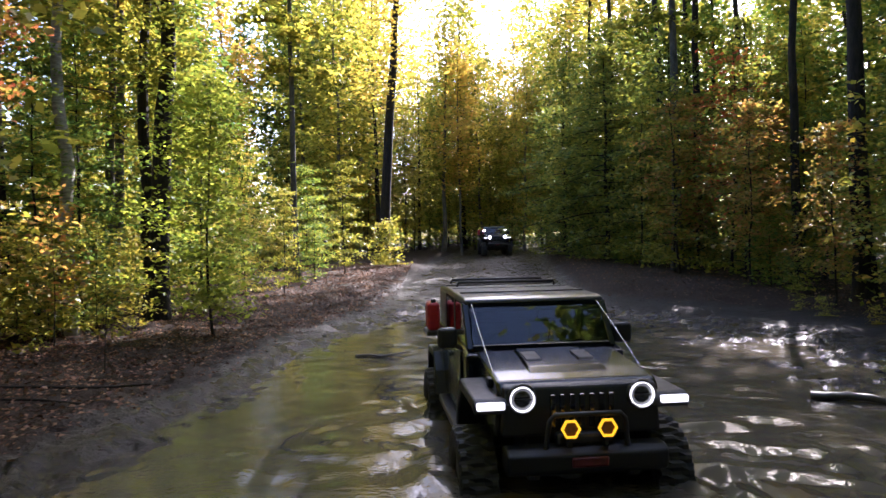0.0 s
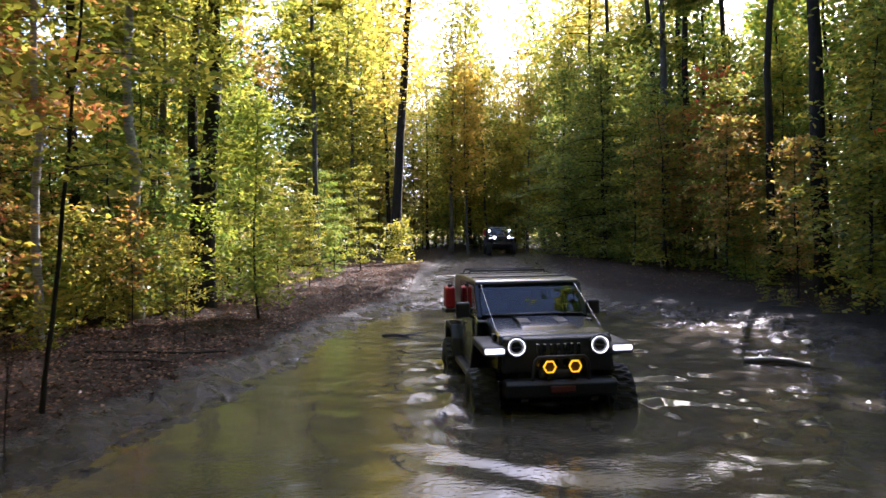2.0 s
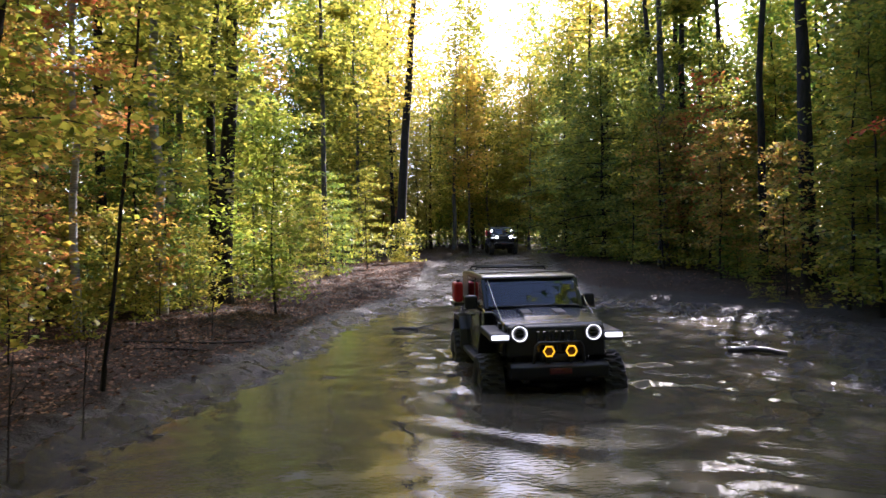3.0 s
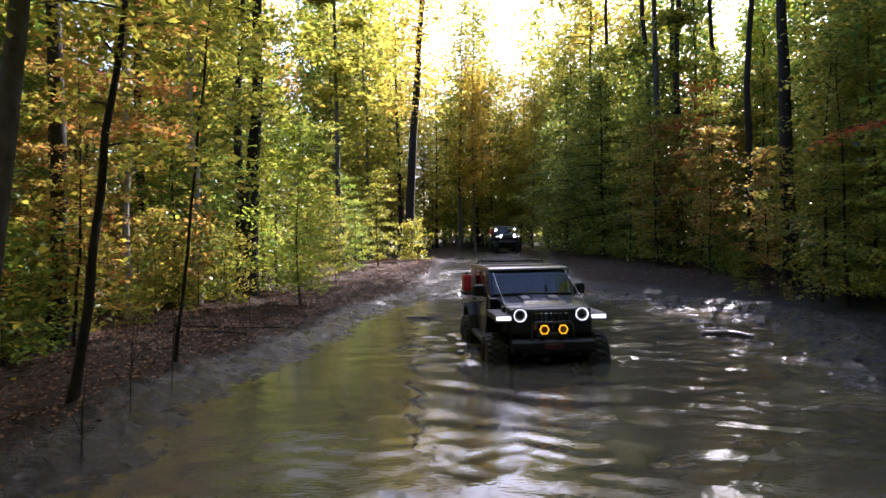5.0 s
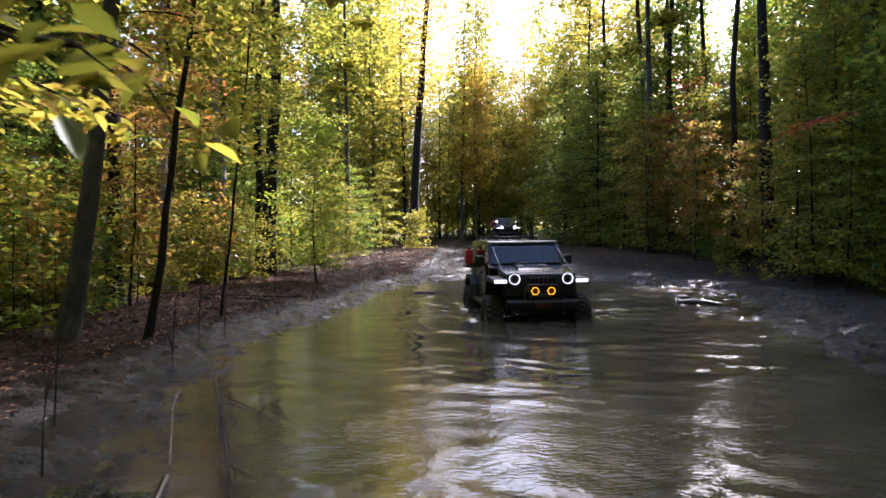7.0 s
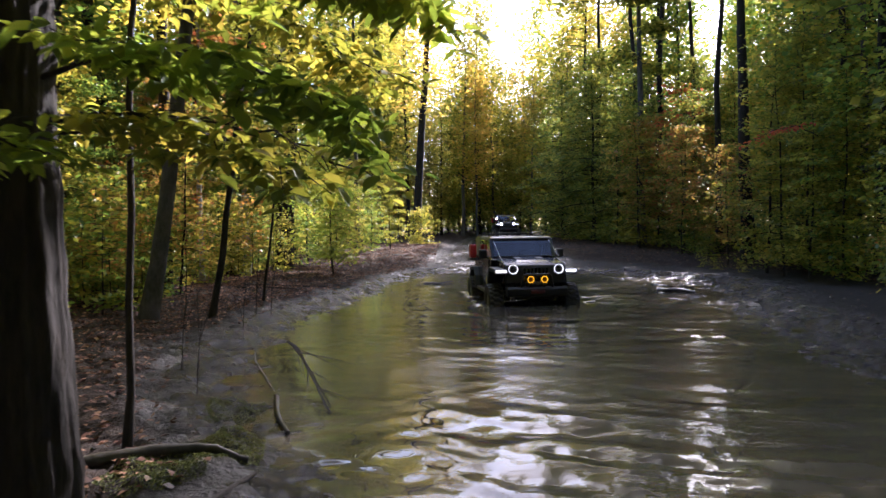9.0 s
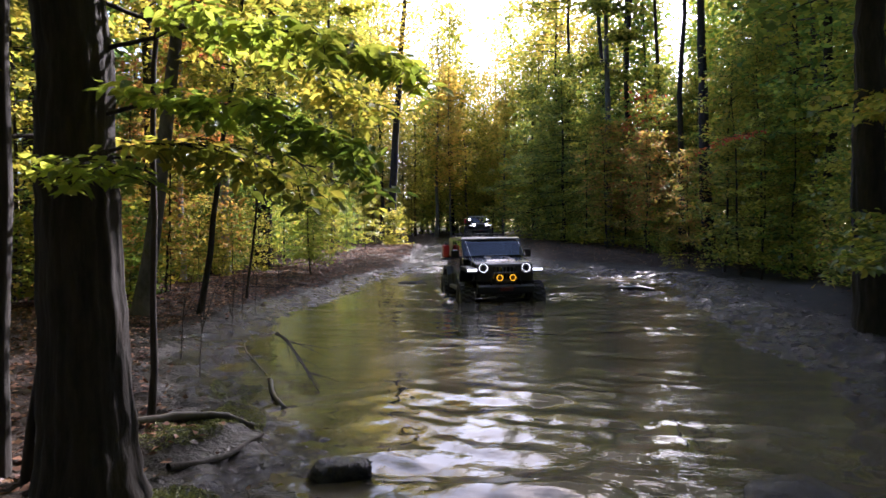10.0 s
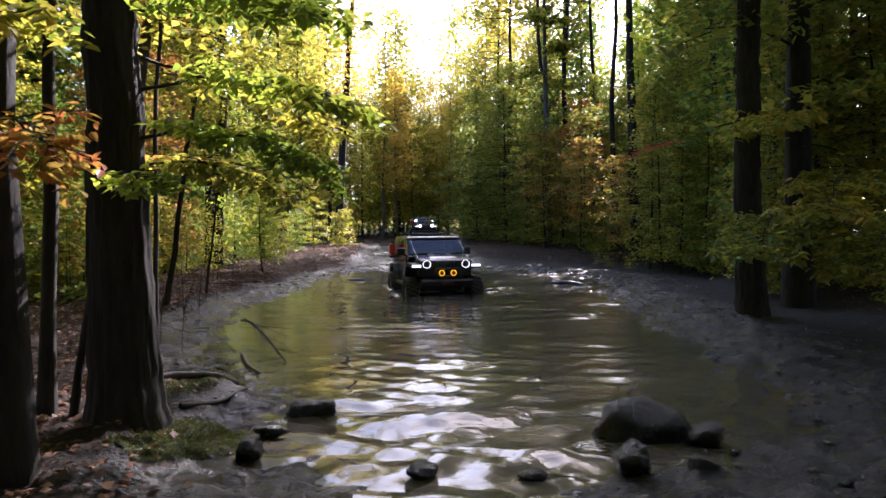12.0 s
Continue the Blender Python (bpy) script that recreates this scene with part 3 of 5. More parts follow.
near_under = [
    make_tree("young_tree", "young tree with fine layered yellow-green leaves", 17, 7.5, 0.045, M_BARK, M_YG, 0.12, 2.0, 34, 6200, 0.105, climb=0.25, spray=0.21, zs=0.24, group="young understorey trees"),
    make_tree("young_tree", "young maple with fine orange autumn leaves", 18, 7.0, 0.042, M_BARK, M_ORANGE, 0.2, 1.9, 28, 4200, 0.105, climb=0.25, spray=0.21, zs=0.24, group="young understorey trees"),
    make_tree("young_tree", "young tree with fine layered green leaves", 19, 6.5, 0.042, M_BARK, M_GREEN, 0.1, 1.9, 34, 5600, 0.105, climb=0.25, spray=0.21, zs=0.24, group="young understorey trees"),
]
sapling = [
    make_tree("sapling", "thin sapling with flat layers of yellow-green leaves", 21, 3.2, 0.016, M_BARK, M_YG, 0.16, 1.0, 16, 720, 0.15, climb=0.22, spray=0.22, sides=6, group="saplings"),
    make_tree("sapling", "thin sapling with flat layers of green leaves", 22, 2.6, 0.014, M_BARK, M_GREEN, 0.12, 0.95, 16, 720, 0.145, climb=0.22, spray=0.22, sides=6, group="saplings"),
    make_tree("sapling", "thin sapling with sparse orange leaves", 23, 2.9, 0.014, M_BARK, M_ORANGE, 0.3, 0.8, 12, 480, 0.13, climb=0.22, spray=0.2, sides=6, group="saplings"),
    make_tree("shrub", "low leafy shrub with yellow-green leaves", 24, 1.2, 0.012, M_BARK, M_YG, 0.05, 0.75, 14, 480, 0.12, climb=0.5, spray=0.18, sides=5, category="shrub", group="low shrubs"),
    make_tree("shrub", "low leafy shrub with olive leaves", 25, 1.0, 0.012, M_BARK, M_OLIVE, 0.05, 0.7, 14, 450, 0.12, climb=0.5, spray=0.18, sides=5, category="shrub", group="low shrubs"),
]
used = set()


def plant(ob, x, y, turn=0.0, scale=1.0):
    first = ob.name not in used
    used.add(ob.name)
    return put(ob, x, y, turn, scale, first=first)


# Trees that stand out, each at its own place.
own = [
    ("tree", "twin-stemmed dark tree on the leafy bank", 31, (-7.05, 17.5), dict(h=17, r=0.27, bark=M_BARK, leaf=M_YG, crown_from=0.3, crown_r=3.2, limbs=26, leaves=15000, leaf_size=0.16, stems=2, flare=1.3, lean=(0.012, 0))),
    ("tree", "pale grey straight tree on the leafy bank", 32, (-7.7, 14.6), dict(h=16, r=0.15, bark=M_BIRCH, leaf=M_YG, crown_from=0.4, crown_r=2.6, limbs=18, leaves=9000, leaf_size=0.16, flare=1.2)),
    ("tree", "thin pale birch on the leafy bank", 33, (-7.9, 10.7), dict(h=13, r=0.085, bark=M_BIRCH, leaf=M_ORANGE, crown_from=0.32, crown_r=2.2, limbs=18, leaves=8500, leaf_size=0.13, flare=1.2)),
    ("tree", "smooth grey tree leaning slightly beside the water", 34, (-5.75, 2.0), dict(h=15, r=0.145, bark=M_GREYBARK, leaf=M_YG, crown_from=0.36, crown_r=4.2, limbs=26, leaves=11000, leaf_size=0.14, flare=1.35, lean=(0.125, 0.02), bend=0.5)),
    ("young_tree", "thin dark leaning young tree on the bank", 35, (-4.85, 2.5), dict(h=8.5, r=0.06, bark=M_BARK, leaf=M_YG, crown_from=0.35, crown_r=1.9, limbs=14, leaves=3800, leaf_size=0.12, lean=(0.15, 0.0), bend=0.6)),
    ("young_tree", "thin dark leaning young tree near the water", 36, (-4.6, 5.0), dict(h=8.0, r=0.028, bark=M_BARK, leaf=M_YG, crown_from=0.35, crown_r=1.7, limbs=14, leaves=3400, leaf_size=0.12, lean=(0.12, 0.0), bend=0.6)),
    ("tree", "thick dark rough-barked tree beside the water", 37, (-2.45, -6.75), dict(h=15, r=0.215, bark=M_BARK, leaf=M_GREEN, crown_from=0.36, crown_r=4.6, limbs=26, leaves=10000, leaf_size=0.12, flare=1.45, sides=28, bend=0.5)),
    ("tree", "slim dark tree on the leafy bank", 38, (-3.2, -6.4), dict(h=12, r=0.062, bark=M_BARK, leaf=M_YG, crown_from=0.3, crown_r=2.2, limbs=16, leaves=5000, leaf_size=0.11, lean=(0.02, 0), bend=0.5)),
    ("young_tree", "thin dark leaning young tree beside the thick trunk", 50, (-2.95, -6.55), dict(h=7, r=0.034, bark=M_BARK, leaf=M_YG, crown_from=0.45, crown_r=1.4, limbs=12, leaves=1600, leaf_size=0.1, lean=(0.09, 0.05), bend=0.9)),
    ("young_tree", "thin dark young tree behind the thick trunk", 51, (-2.75, -5.2), dict(h=7.5, r=0.03, bark=M_BARK, leaf=M_YG, crown_from=0.45, crown_r=1.4, limbs=12, leaves=1600, leaf_size=0.1, lean=(0.04, 0.03), bend=1.2)),
    ("tree", "dark rough tree on the leafy bank", 39, (-2.7, -8.0), dict(h=14, r=0.13, bark=M_BARK, leaf=M_YG, crown_from=0.34, crown_r=2.4, limbs=16, leaves=7000, leaf_size=0.12, bend=0.5)),
    ("tree", "big dark tree leaning over the track", 40, (-3.1, 38.0), dict(h=24, r=0.3, bark=M_BARK, leaf=M_GOLD, crown_from=0.38, crown_r=2.6, limbs=36, leaves=3200, leaf_size=0.3, spray=0.7, zs=0.8, lean=(0.085, 0.0), bend=0.6, flare=1.25)),
    ("tree", "straight thin dark tree at the end of the track", 41, (1.9, 57.0), dict(h=22, r=0.2, bark=M_BARK, leaf=M_YG, crown_from=0.5, crown_r=2.4, limbs=30, leaves=2600, leaf_size=0.42, spray=0.8, zs=0.9, bend=0.3, flare=1.2)),
    ("tree", "tall dark tree above the dark mud bank", 42, (10.9, 17.9), dict(h=19, r=0.24, bark=M_BARK, leaf=M_OLIVE, crown_from=0.6, crown_r=2.3, limbs=20, leaves=2600, leaf_size=0.24, lean=(-0.03, 0.0), bend=0.6, flare=1.4)),
    ("tree", "tall dark tree rooted in the mud bank", 43, (5.75, -0.8), dict(h=17, r=0.23, bark=M_BARK, leaf=M_OLIVE, crown_from=0.3, crown_r=3.2, limbs=28, leaves=6000, leaf_size=0.19, bend=0.5, flare=1.4, sides=20)),
    ("tree", "thick dark trunk behind the mud bank", 44, (7.3, 0.4), dict(h=18, r=0.26, bark=M_BARK, leaf=M_OLIVE, crown_from=0.16, crown_r=3.4, limbs=30, leaves=8000, leaf_size=0.21, bend=0.4, flare=1.3)),
    ("tree", "tall grey tree in the far treeline", 45, (9.3, 27.5), dict(h=21, r=0.22, bark=M_GREYBARK, leaf=M_YG, crown_from=0.45, crown_r=2.6, limbs=18, leaves=4500, leaf_size=0.3, bend=0.4)),
    ("tree", "tall grey tree in the far forest", 46, (-5.6, 27.5), dict(h=20, r=0.13, bark=M_GREYBARK, leaf=M_YG, crown_from=0.4, crown_r=2.6, limbs=20, leaves=5500, leaf_size=0.3, bend=0.4)),
    ("young_tree", "bushy green maple sapling on the bank", 47, (-4.7, 14.6), dict(h=5.4, r=0.035, bark=M_BARK, leaf=M_BRIGHT, crown_from=0.12, crown_r=1.25, limbs=26, leaves=5200, leaf_size=0.13, climb=0.35)),
    ("shrub", "bright yellow-green bush at the foot of the leaning tree", 48, (-2.7, 35.6), dict(h=2.2, r=0.02, bark=M_BARK, leaf=M_YG, crown_from=0.05, crown_r=1.15, limbs=22, leaves=1500, leaf_size=0.16, climb=0.5, spray=0.25, category="shrub")),
]
for kind, label, seed, (tx, ty), spec in own:
    put(make_tree(kind, label, seed, **spec), tx, ty, 0.0, 1.0, first=True)

LEFT_EDGE = ([-20, -6.5, 0, 5, 10, 17, 25, 33, 40, 58, 60], [-3.6, -4.2, -5.4, -5.8, -5.6, -5.4, -5.6, -7.5, -5.0, -2.5, 2])
RIGHT_EDGE = ([-20, -5, 0, 5, 10, 17, 25, 35, 58, 60], [4.8, 5.6, 6.6, 8.2, 9.6, 10.2, 8.4, 7.6, 8.5, 4])
rng = np.random.default_rng(77)


def pick(options):
    kinds, odds = zip(*options)
    return kinds[int(rng.choice(len(kinds), p=np.array(odds) / sum(odds)))]


def belt(count, side, y0, y1, near, far, options, low=0.85, high=1.2, power=1.0):
    """Plant a belt of trees along one edge of the clearing."""
    for _ in range(count):
        y = rng.uniform(y0, y1)
        gap = near + (far - near) * rng.random() ** power
        x = np.interp(y, *LEFT_EDGE) - gap if side < 0 else np.interp(y, *RIGHT_EDGE) + gap
        kind, turn, size = pick(options), rng.uniform(0, 6.28), rng.uniform(low, high)
        along, off = (x - 7) * sun_way.x + (y - 13) * sun_way.y, abs((x - 7) * sun_way.y - (y - 13) * sun_way.x) / math.cos(SUN_EL)
        if (0 < along < 45 and off < 1.5 and kind.name.startswith("tree")) or (0 < along < 12 and off < 1.8 and kind.name.startswith("young")):
            continue                                   # a gap in the wood lets the sun in here
        plant(kind, float(x), float(y), turn, size)


C, D, U, N, S = canopy, distant, under, near_under, sapling
# forest on the leafy bank
belt(11, -1, 8, 28, 4.0, 18, [(C[0], 4), (C[1], 4), (C[2], 2), (C[4], 1)])
belt(9, -1, 28, 56, 4.0, 18, [(D[0], 5), (D[2], 2), (D[1], 1)], 0.75, 0.95)
belt(9, -1, -14, 8, 4.0, 18, [(C[0], 4), (C[1], 3), (C[2], 2), (C[4], 1)])
belt(10, -1, 9, 20, 1.0, 8, [(N[0], 5), (N[2], 4), (N[1], 1)], 0.7, 1.15)
belt(17, -1, 18, 56, 1.0, 14, [(U[0], 6), (U[1], 3), (U[3], 1), (U[2], 1)], 0.7, 1.15)
belt(15, -1, -8, 10, 2.0, 9, [(N[0], 5), (N[2], 3), (N[1], 2)], 0.7, 1.1)
belt(56, -1, -4, 34, 0.6, 8, [(S[0], 5), (S[1], 4), (S[2], 1)], 0.7, 1.2)
belt(50, -1, -8, 40, 1.0, 11, [(S[3], 3), (S[4], 2)], 0.7, 1.3)
belt(22, -1, -2, 15, 0.7, 4.0, [(S[0], 5), (S[1], 4), (S[2], 1.5)], 0.8, 1.3)
# forest above the mud bank
belt(9, 1, 6, 30, 3.0, 16, [(C[3], 4), (C[2], 4), (C[0], 2)])
belt(8, 1, 30, 56, 3.0, 18, [(D[2], 4), (D[0], 3)], 0.7, 0.9)
belt(9, 1, -12, 6, 3.0, 14, [(C[3], 3), (C[2], 3)])
belt(33, 1, 7, 54, 0.2, 7, [(U[2], 6), (U[1], 3), (U[0], 2), (U[3], 1), (U[4], 0.4)], 0.75, 1.15, 1.4)
belt(14, 1, -10, 8, 0.8, 6, [(U[2], 4), (U[1], 3), (U[0], 1)], 0.7, 1.0)
belt(44, 1, -8, 40, 0.0, 4.0, [(S[1], 3), (S[0], 2), (S[3], 2), (S[4], 3), (S[2], 0.4)], 0.7, 1.2)
for hx, hy, hs in ((8.0, 34, 1.0), (10.2, 31, 1.0), (7.0, 39, 1.05), (12.0, 27.5, 0.95), (9.2, 37, 1.2)):
    plant(U[5], hx, hy, hx * 3, hs)
for rx, ry, rs, kind in ((10.6, 25.5, 1.25, U[4]), (11.4, 24.2, 1.0, U[3]), (-8.6, 9.0, 0.95, N[1]), (-6.8, 6.3, 0.9, N[1]), (-9.5, 12.5, 1.1, N[1])):
    plant(kind, rx, ry, rx, rs)
for gx, gy, gs, kind in ((-6.5, 60, 0.66, D[0]), (-2.8, 58, 0.6, D[0]), (0.2, 64, 0.68, D[0]), (2.8, 57, 0.62, D[0]), (5.6, 61, 0.62, D[0]), (8.4, 58, 0.7, D[0]), (11, 62, 0.72, D[2]),
                         (-1.2, 70, 0.75, D[0]), (3.6, 72, 0.7, D[0]), (7.2, 70, 0.72, D[0]), (-5.4, 52, 1.1, U[0]), (-2.0, 54, 0.9, U[0]), (0.6, 56.5, 1.1, U[0]),
                         (3.0, 55.5, 0.9, U[1]), (5.6, 56, 1.2, U[0]), (7.6, 53, 1.1, U[1]), (9.0, 47, 1.2, U[0]), (-6.8, 45, 1.2, U[0]), (-8.2, 38, 1.1, U[0])):
    plant(kind, gx, gy, gx * 2.3, gs)
# Placed along the sun's path to shade left wood, banks and water.
for ox, oy, os_ in ((13.5, 16.0, 0.9), (11.0, 30.0, 1.25), (10.6, 33.6, 1.2), (12.4, 35.0, 1.2), (11.4, 22.5, 1.0), (13.0, 30.5, 1.05), (9.2, 38, 1.1), (9.4, 44, 1.0), (9.4, -3.0, 0.9), (-8.4, -4.5, 0.85)):
    plant(shading_overstorey, ox, oy, ox * 1.7 + oy, os_)
for gx, gy, gs, kind in ((4.2, 60, 0.62, D[0]), (7.6, 65, 0.7, D[0]), (10.4, 60, 0.8, D[0]), (13.0, 55, 0.85, D[0]), (1.6, 66, 0.85, D[0]), (6.0, 74, 0.75, D[0])):
    plant(kind, gx, gy, gx * 1.3, gs)
for gx, gy, gs, kind in ((0.2, 51, 0.95, C[1]), (2.4, 61, 0.95, C[1]), (-1.6, 56, 0.8, C[0]), (9.4, 53, 1.1, C[1]), (-4.4, 49, 1.1, C[0])):
    plant(kind, gx, gy, gx + gy, gs)
# Unseen trees behind the camera, added to dim light on camera-facing surfaces.
for gx, gy, gs, kind in ((3.2, -12.8, 1.0, shading_overstorey), (-6.5, -16, 0.85, shading_overstorey), (-2.0, -18.5, 0.9, shading_overstorey), (3.0, -17, 0.85, shading_overstorey), (7.5, -15, 0.9, shading_overstorey), (-9, -12, 0.9, C[0]), (-5, -20, 1, C[2]), (0.5, -21, 1, C[2]), (5.5, -20, 1, C[3]),
                         (10, -11, 0.95, C[2]), (-4.2, -15.5, 1, U[1]), (-1, -19, 1.1, U[2]), (2, -19.5, 1.1, U[1]), (5.2, -16.5, 1, U[2]), (7, -12, 0.9, U[1]), (-6.5, -11, 0.9, U[1])):
    plant(kind, gx, gy, gx * gy, gs)
for gx, gy, gs, kind in ((9.1, 16.6, 0.5, S[3]), (9.5, 15.2, 0.42, S[3]), (8.9, 17.4, 0.3, S[0]), (13.2, 25.5, 1.1, U[2]), (15.0, 29.5, 1.2, U[2]), (16.5, 31, 1.2, U[0]), (12.4, 22.6, 1.0, U[1]), (17.5, 35, 0.8, D[2]), (21, 40, 0.85, D[0]), (24, 45, 0.9, D[2])):
    plant(kind, gx, gy, gx, gs)
for gx, gy, gs, kind in ((6.9, 60, 1.15, C[4]), (14, 4, 0.95, C[2]), (16, 10, 1.0, C[3]), (15, 16, 1.0, C[2]), (19, 20, 0.8, D[2]), (18, 6, 0.8, D[2]), (20, 13, 0.85, D[0]), (22, 28, 0.85, D[2])):
    plant(kind, gx, gy, gx * 5, gs)
# More unseen trees close behind and beside the camera, to block skylight.
for gx, gy, gs, kind in ((-5.8, -10.5, 0.8, shading_overstorey), (-3.6, -14.2, 0.75, C[2]), (3.0, -14.5, 0.8, C[2]), (6.4, -9.0, 0.8, shading_overstorey), (0.4, -16.5, 0.8, C[0]), (-5.0, -12.5, 0.8, U[1]), (4.8, -12.6, 0.9, U[2]), (-2.4, -16.6, 1.0, U[1]), (2.0, -16.8, 1.0, U[2])):
    plant(kind, gx, gy, gx + 2 * gy, gs)
for gx, gy, gs, kind in ((18, 27, 0.8, D[2]), (20, 33, 0.85, D[0]), (16.5, 22, 0.7, D[2]), (14, 20, 1.1, U[2]), (15.6, 24, 1.2, U[1]), (12.8, 18.4, 1.0, U[2]), (18.5, 38, 1.3, U[2]), (22, 22, 0.8, D[2])):
    plant(kind, gx, gy, gx * 4, gs)
for gx, gy, gs, kind in ((-12, 61, 1.25, D[0]), (-8.8, 63, 1.3, D[0]), (-5.6, 65, 1.25, D[0]), (-2.6, 67, 0.85, D[1]), (-7.2, 57, 1.0, D[0]), (-0.4, 72, 0.95, D[0]), (9.6, 70, 1.2, D[2]), (12.5, 66, 1.25, D[0]), (2.2, 76, 0.92, D[1]), (5.4, 80, 0.95, D[1]), (7.4, 74, 0.92, D[0])):
    plant(kind, gx, gy, gx * 1.9, gs)
# Unseen wall of trees at the rear and sides, added to shut out sky.
for i in range(9):
    plant(D[2] if i % 2 else D[0], -18 + 4.5 * i, -22 - 3 * (i % 2), i * 1.7, 1.0)
    plant(D[0] if i % 2 else D[2], -20 + 5.0 * i, -29 + 2 * (i % 3), i * 2.3, 1.15)
for gx, gy in ((-13, -8), (-12, -15), (12, -9), (13, -15), (-14, 0), (15, -2)):
    plant(D[2], gx, gy, gx * 1.1, 1.0)
# Put in to darken the floor of both banks from above.
for gx, gy, gs in ((15.0, 8.5, 1.0), (13.2, 3.0, 0.95), (11.6, -2.0, 0.95), (-11.0, 6.0, 0.9), (-10.5, 0.5, 0.9), (-12.5, 11.5, 0.95), (-7.4, 6.8, 0.9), (-6.6, -3.0, 0.9), (-5.4, -9.2, 0.85), (-8.0, -7.5, 0.9), (-9.6, 15.5, 0.9)):
    plant(shade_tree, gx, gy, gx * 2.1 + gy, gs)
for gx, gy, gs, kind in ((-5.1, 23.0, 0.52, U[0]), (-4.8, 27.0, 0.6, U[1]), (-5.4, 19.5, 0.6, N[0]), (-4.2, 31.0, 0.75, U[0]), (-6.4, 34.0, 0.9, U[1])):
    plant(kind, gx, gy, gx * 3.3, gs)
for gx, gy, gs, kind in ((-9.0, 48, 1.05, D[0]), (-7.0, 53, 1.05, D[0]), (-4.6, 58, 0.95, D[0]), (-11, 56, 1.15, D[2]), (-6.0, 43, 0.9, D[0]), (9.6, 50, 0.85, D[0]), (12.2, 54, 0.95, D[0]), (8.8, 58, 0.88, D[0]), (13.2, 47, 0.92, D[0]), (14.5, 52, 0.9, D[0]),
                         (3.1, 53, 0.72, D[0]), (1.5, 50, 0.7, D[1]), (6.4, 54, 0.72, D[0]), (9.3, 21.0, 0.95, U[3]), (8.9, 26.5, 1.1, U[3]), (10.4, 28.5, 1.2, U[3]), (9.9, 17.6, 0.8, U[3])):
    plant(kind, gx, gy, gx * 2.7, gs)
belt(16, 1, 2, 24, -0.4, 1.8, [(U[2], 4), (U[1], 3), (U[0], 1)], 0.7, 1.05)
# The right-hand canopy trees are added to shade the water below them.
for gx, gy, gs, kind in ((18.6, 31.5, 0.9, D[2]), (18.4, 25, 0.85, D[0]), (13.2, 33.5, 0.85, D[2]), (12.6, 13.2, 0.95, C[3]), (11.4, 10.4, 0.9, C[2]), (13.8, 17.2, 0.95, C[3]), (10.8, 7.2, 0.9, C[2]), (10.2, 3.0, 0.9, C[3]),
                         (-15, 20, 0.85, D[0]), (-18, 26, 0.9, D[2]), (-14, 28, 0.85, D[0]), (-20, 20, 0.9, D[0]), (-17, 14, 0.85, D[2]), (-22, 30, 0.95, D[0]), (-12.6, 24, 0.8, D[0]), (-19, 36, 0.95, D[0]), (-16, 7, 0.85, D[0])):
    plant(kind, gx, gy, gx * 3.1 + gy, gs)
# end of the track, the far sides and behind the clearing
for _ in range(16):
    dx, dy = rng.uniform(-24, 26), rng.uniform(60, 88)
    plant(pick([(D[0], 5), (D[1], 2), (D[2], 2)]), dx, dy, rng.uniform(0, 6.28), rng.uniform(0.55, 0.75) if -8 < dx < 12 else rng.uniform(0.8, 1.05))
for _ in range(6):
    plant(pick([(D[0], 4), (D[1], 2), (D[2], 2)]), rng.uniform(-42, -26), rng.uniform(0, 60), rng.uniform(0, 6.28), rng.uniform(0.8, 1.0))
    plant(pick([(D[0], 2), (D[2], 4)]), rng.uniform(26, 42), rng.uniform(0, 60), rng.uniform(0, 6.28), rng.uniform(0.8, 1.0))
for _ in range(10):
    plant(pick([(U[0], 3), (U[1], 3), (U[2], 1)]), rng.uniform(-10, 14), rng.uniform(58, 66), rng.uniform(0, 6.28), rng.uniform(1.0, 1.4))
# Out of view, far behind the camera.
for _ in range(4):
    plant(pick([(D[0], 3), (D[2], 3)]), rng.uniform(-24, 24), rng.uniform(-36, -23), rng.uniform(0, 6.28), rng.uniform(0.7, 0.95))


def undergrowth(name, side, n, seed, leaf, label):
    """Waist-high thickets between the trunks."""
    r2 = np.random.default_rng(seed)
    y = r2.uniform(6, 60, n)
    gap = 2.0 + 22 * r2.random(n) ** 1.3
    x = np.interp(y, *LEFT_EDGE) - gap if side < 0 else np.interp(y, *RIGHT_EDGE) + gap * 0.8 - 1.2
    thick = fractal(x * 0.55, y * 0.55, 3, seed)
    top = np.clip((thick - 0.36) * 9, 0, 2.6)
    keep = top > 0.15
    c = np.stack([x, y, terrain(x, y)[0] + 0.1 + top * r2.random(n) ** 0.7], 1)[keep]
    v, q = leaf_arrays(c, r2, 0.2, tilt=0.5, width=0.6)
    return tagged(new(name, mesh_from(name, v, q, leaf, False)), label, "undergrowth", kind="stuff")


def far_thicket():
    """Low green growth that closes the end of the track."""
    r2 = np.random.default_rng(9)
    n = 15000
    x, y = r2.uniform(-16, 22, n), r2.uniform(57, 76, n)
    top = 1.2 + 6.5 * fractal(x * 0.35, y * 0.35, 3, 93) ** 1.5
    c = np.stack([x, y, terrain(x, y)[0] + 0.1 + top * r2.random(n)], 1)
    v, q = leaf_arrays(c, r2, 0.36, tilt=0.5, width=0.6)
    return tagged(new("undergrowth", mesh_from("undergrowth", v, q, M_GREEN, False)), "green thicket closing the end of the track", "undergrowth", kind="stuff")


far_thicket()
undergrowth("undergrowth", -1, 42000, 7, M_YG, "yellow-green thickets between the trunks")
undergrowth("undergrowth", 1, 32000, 8, M_OLIVE, "olive-green thickets under the trees")


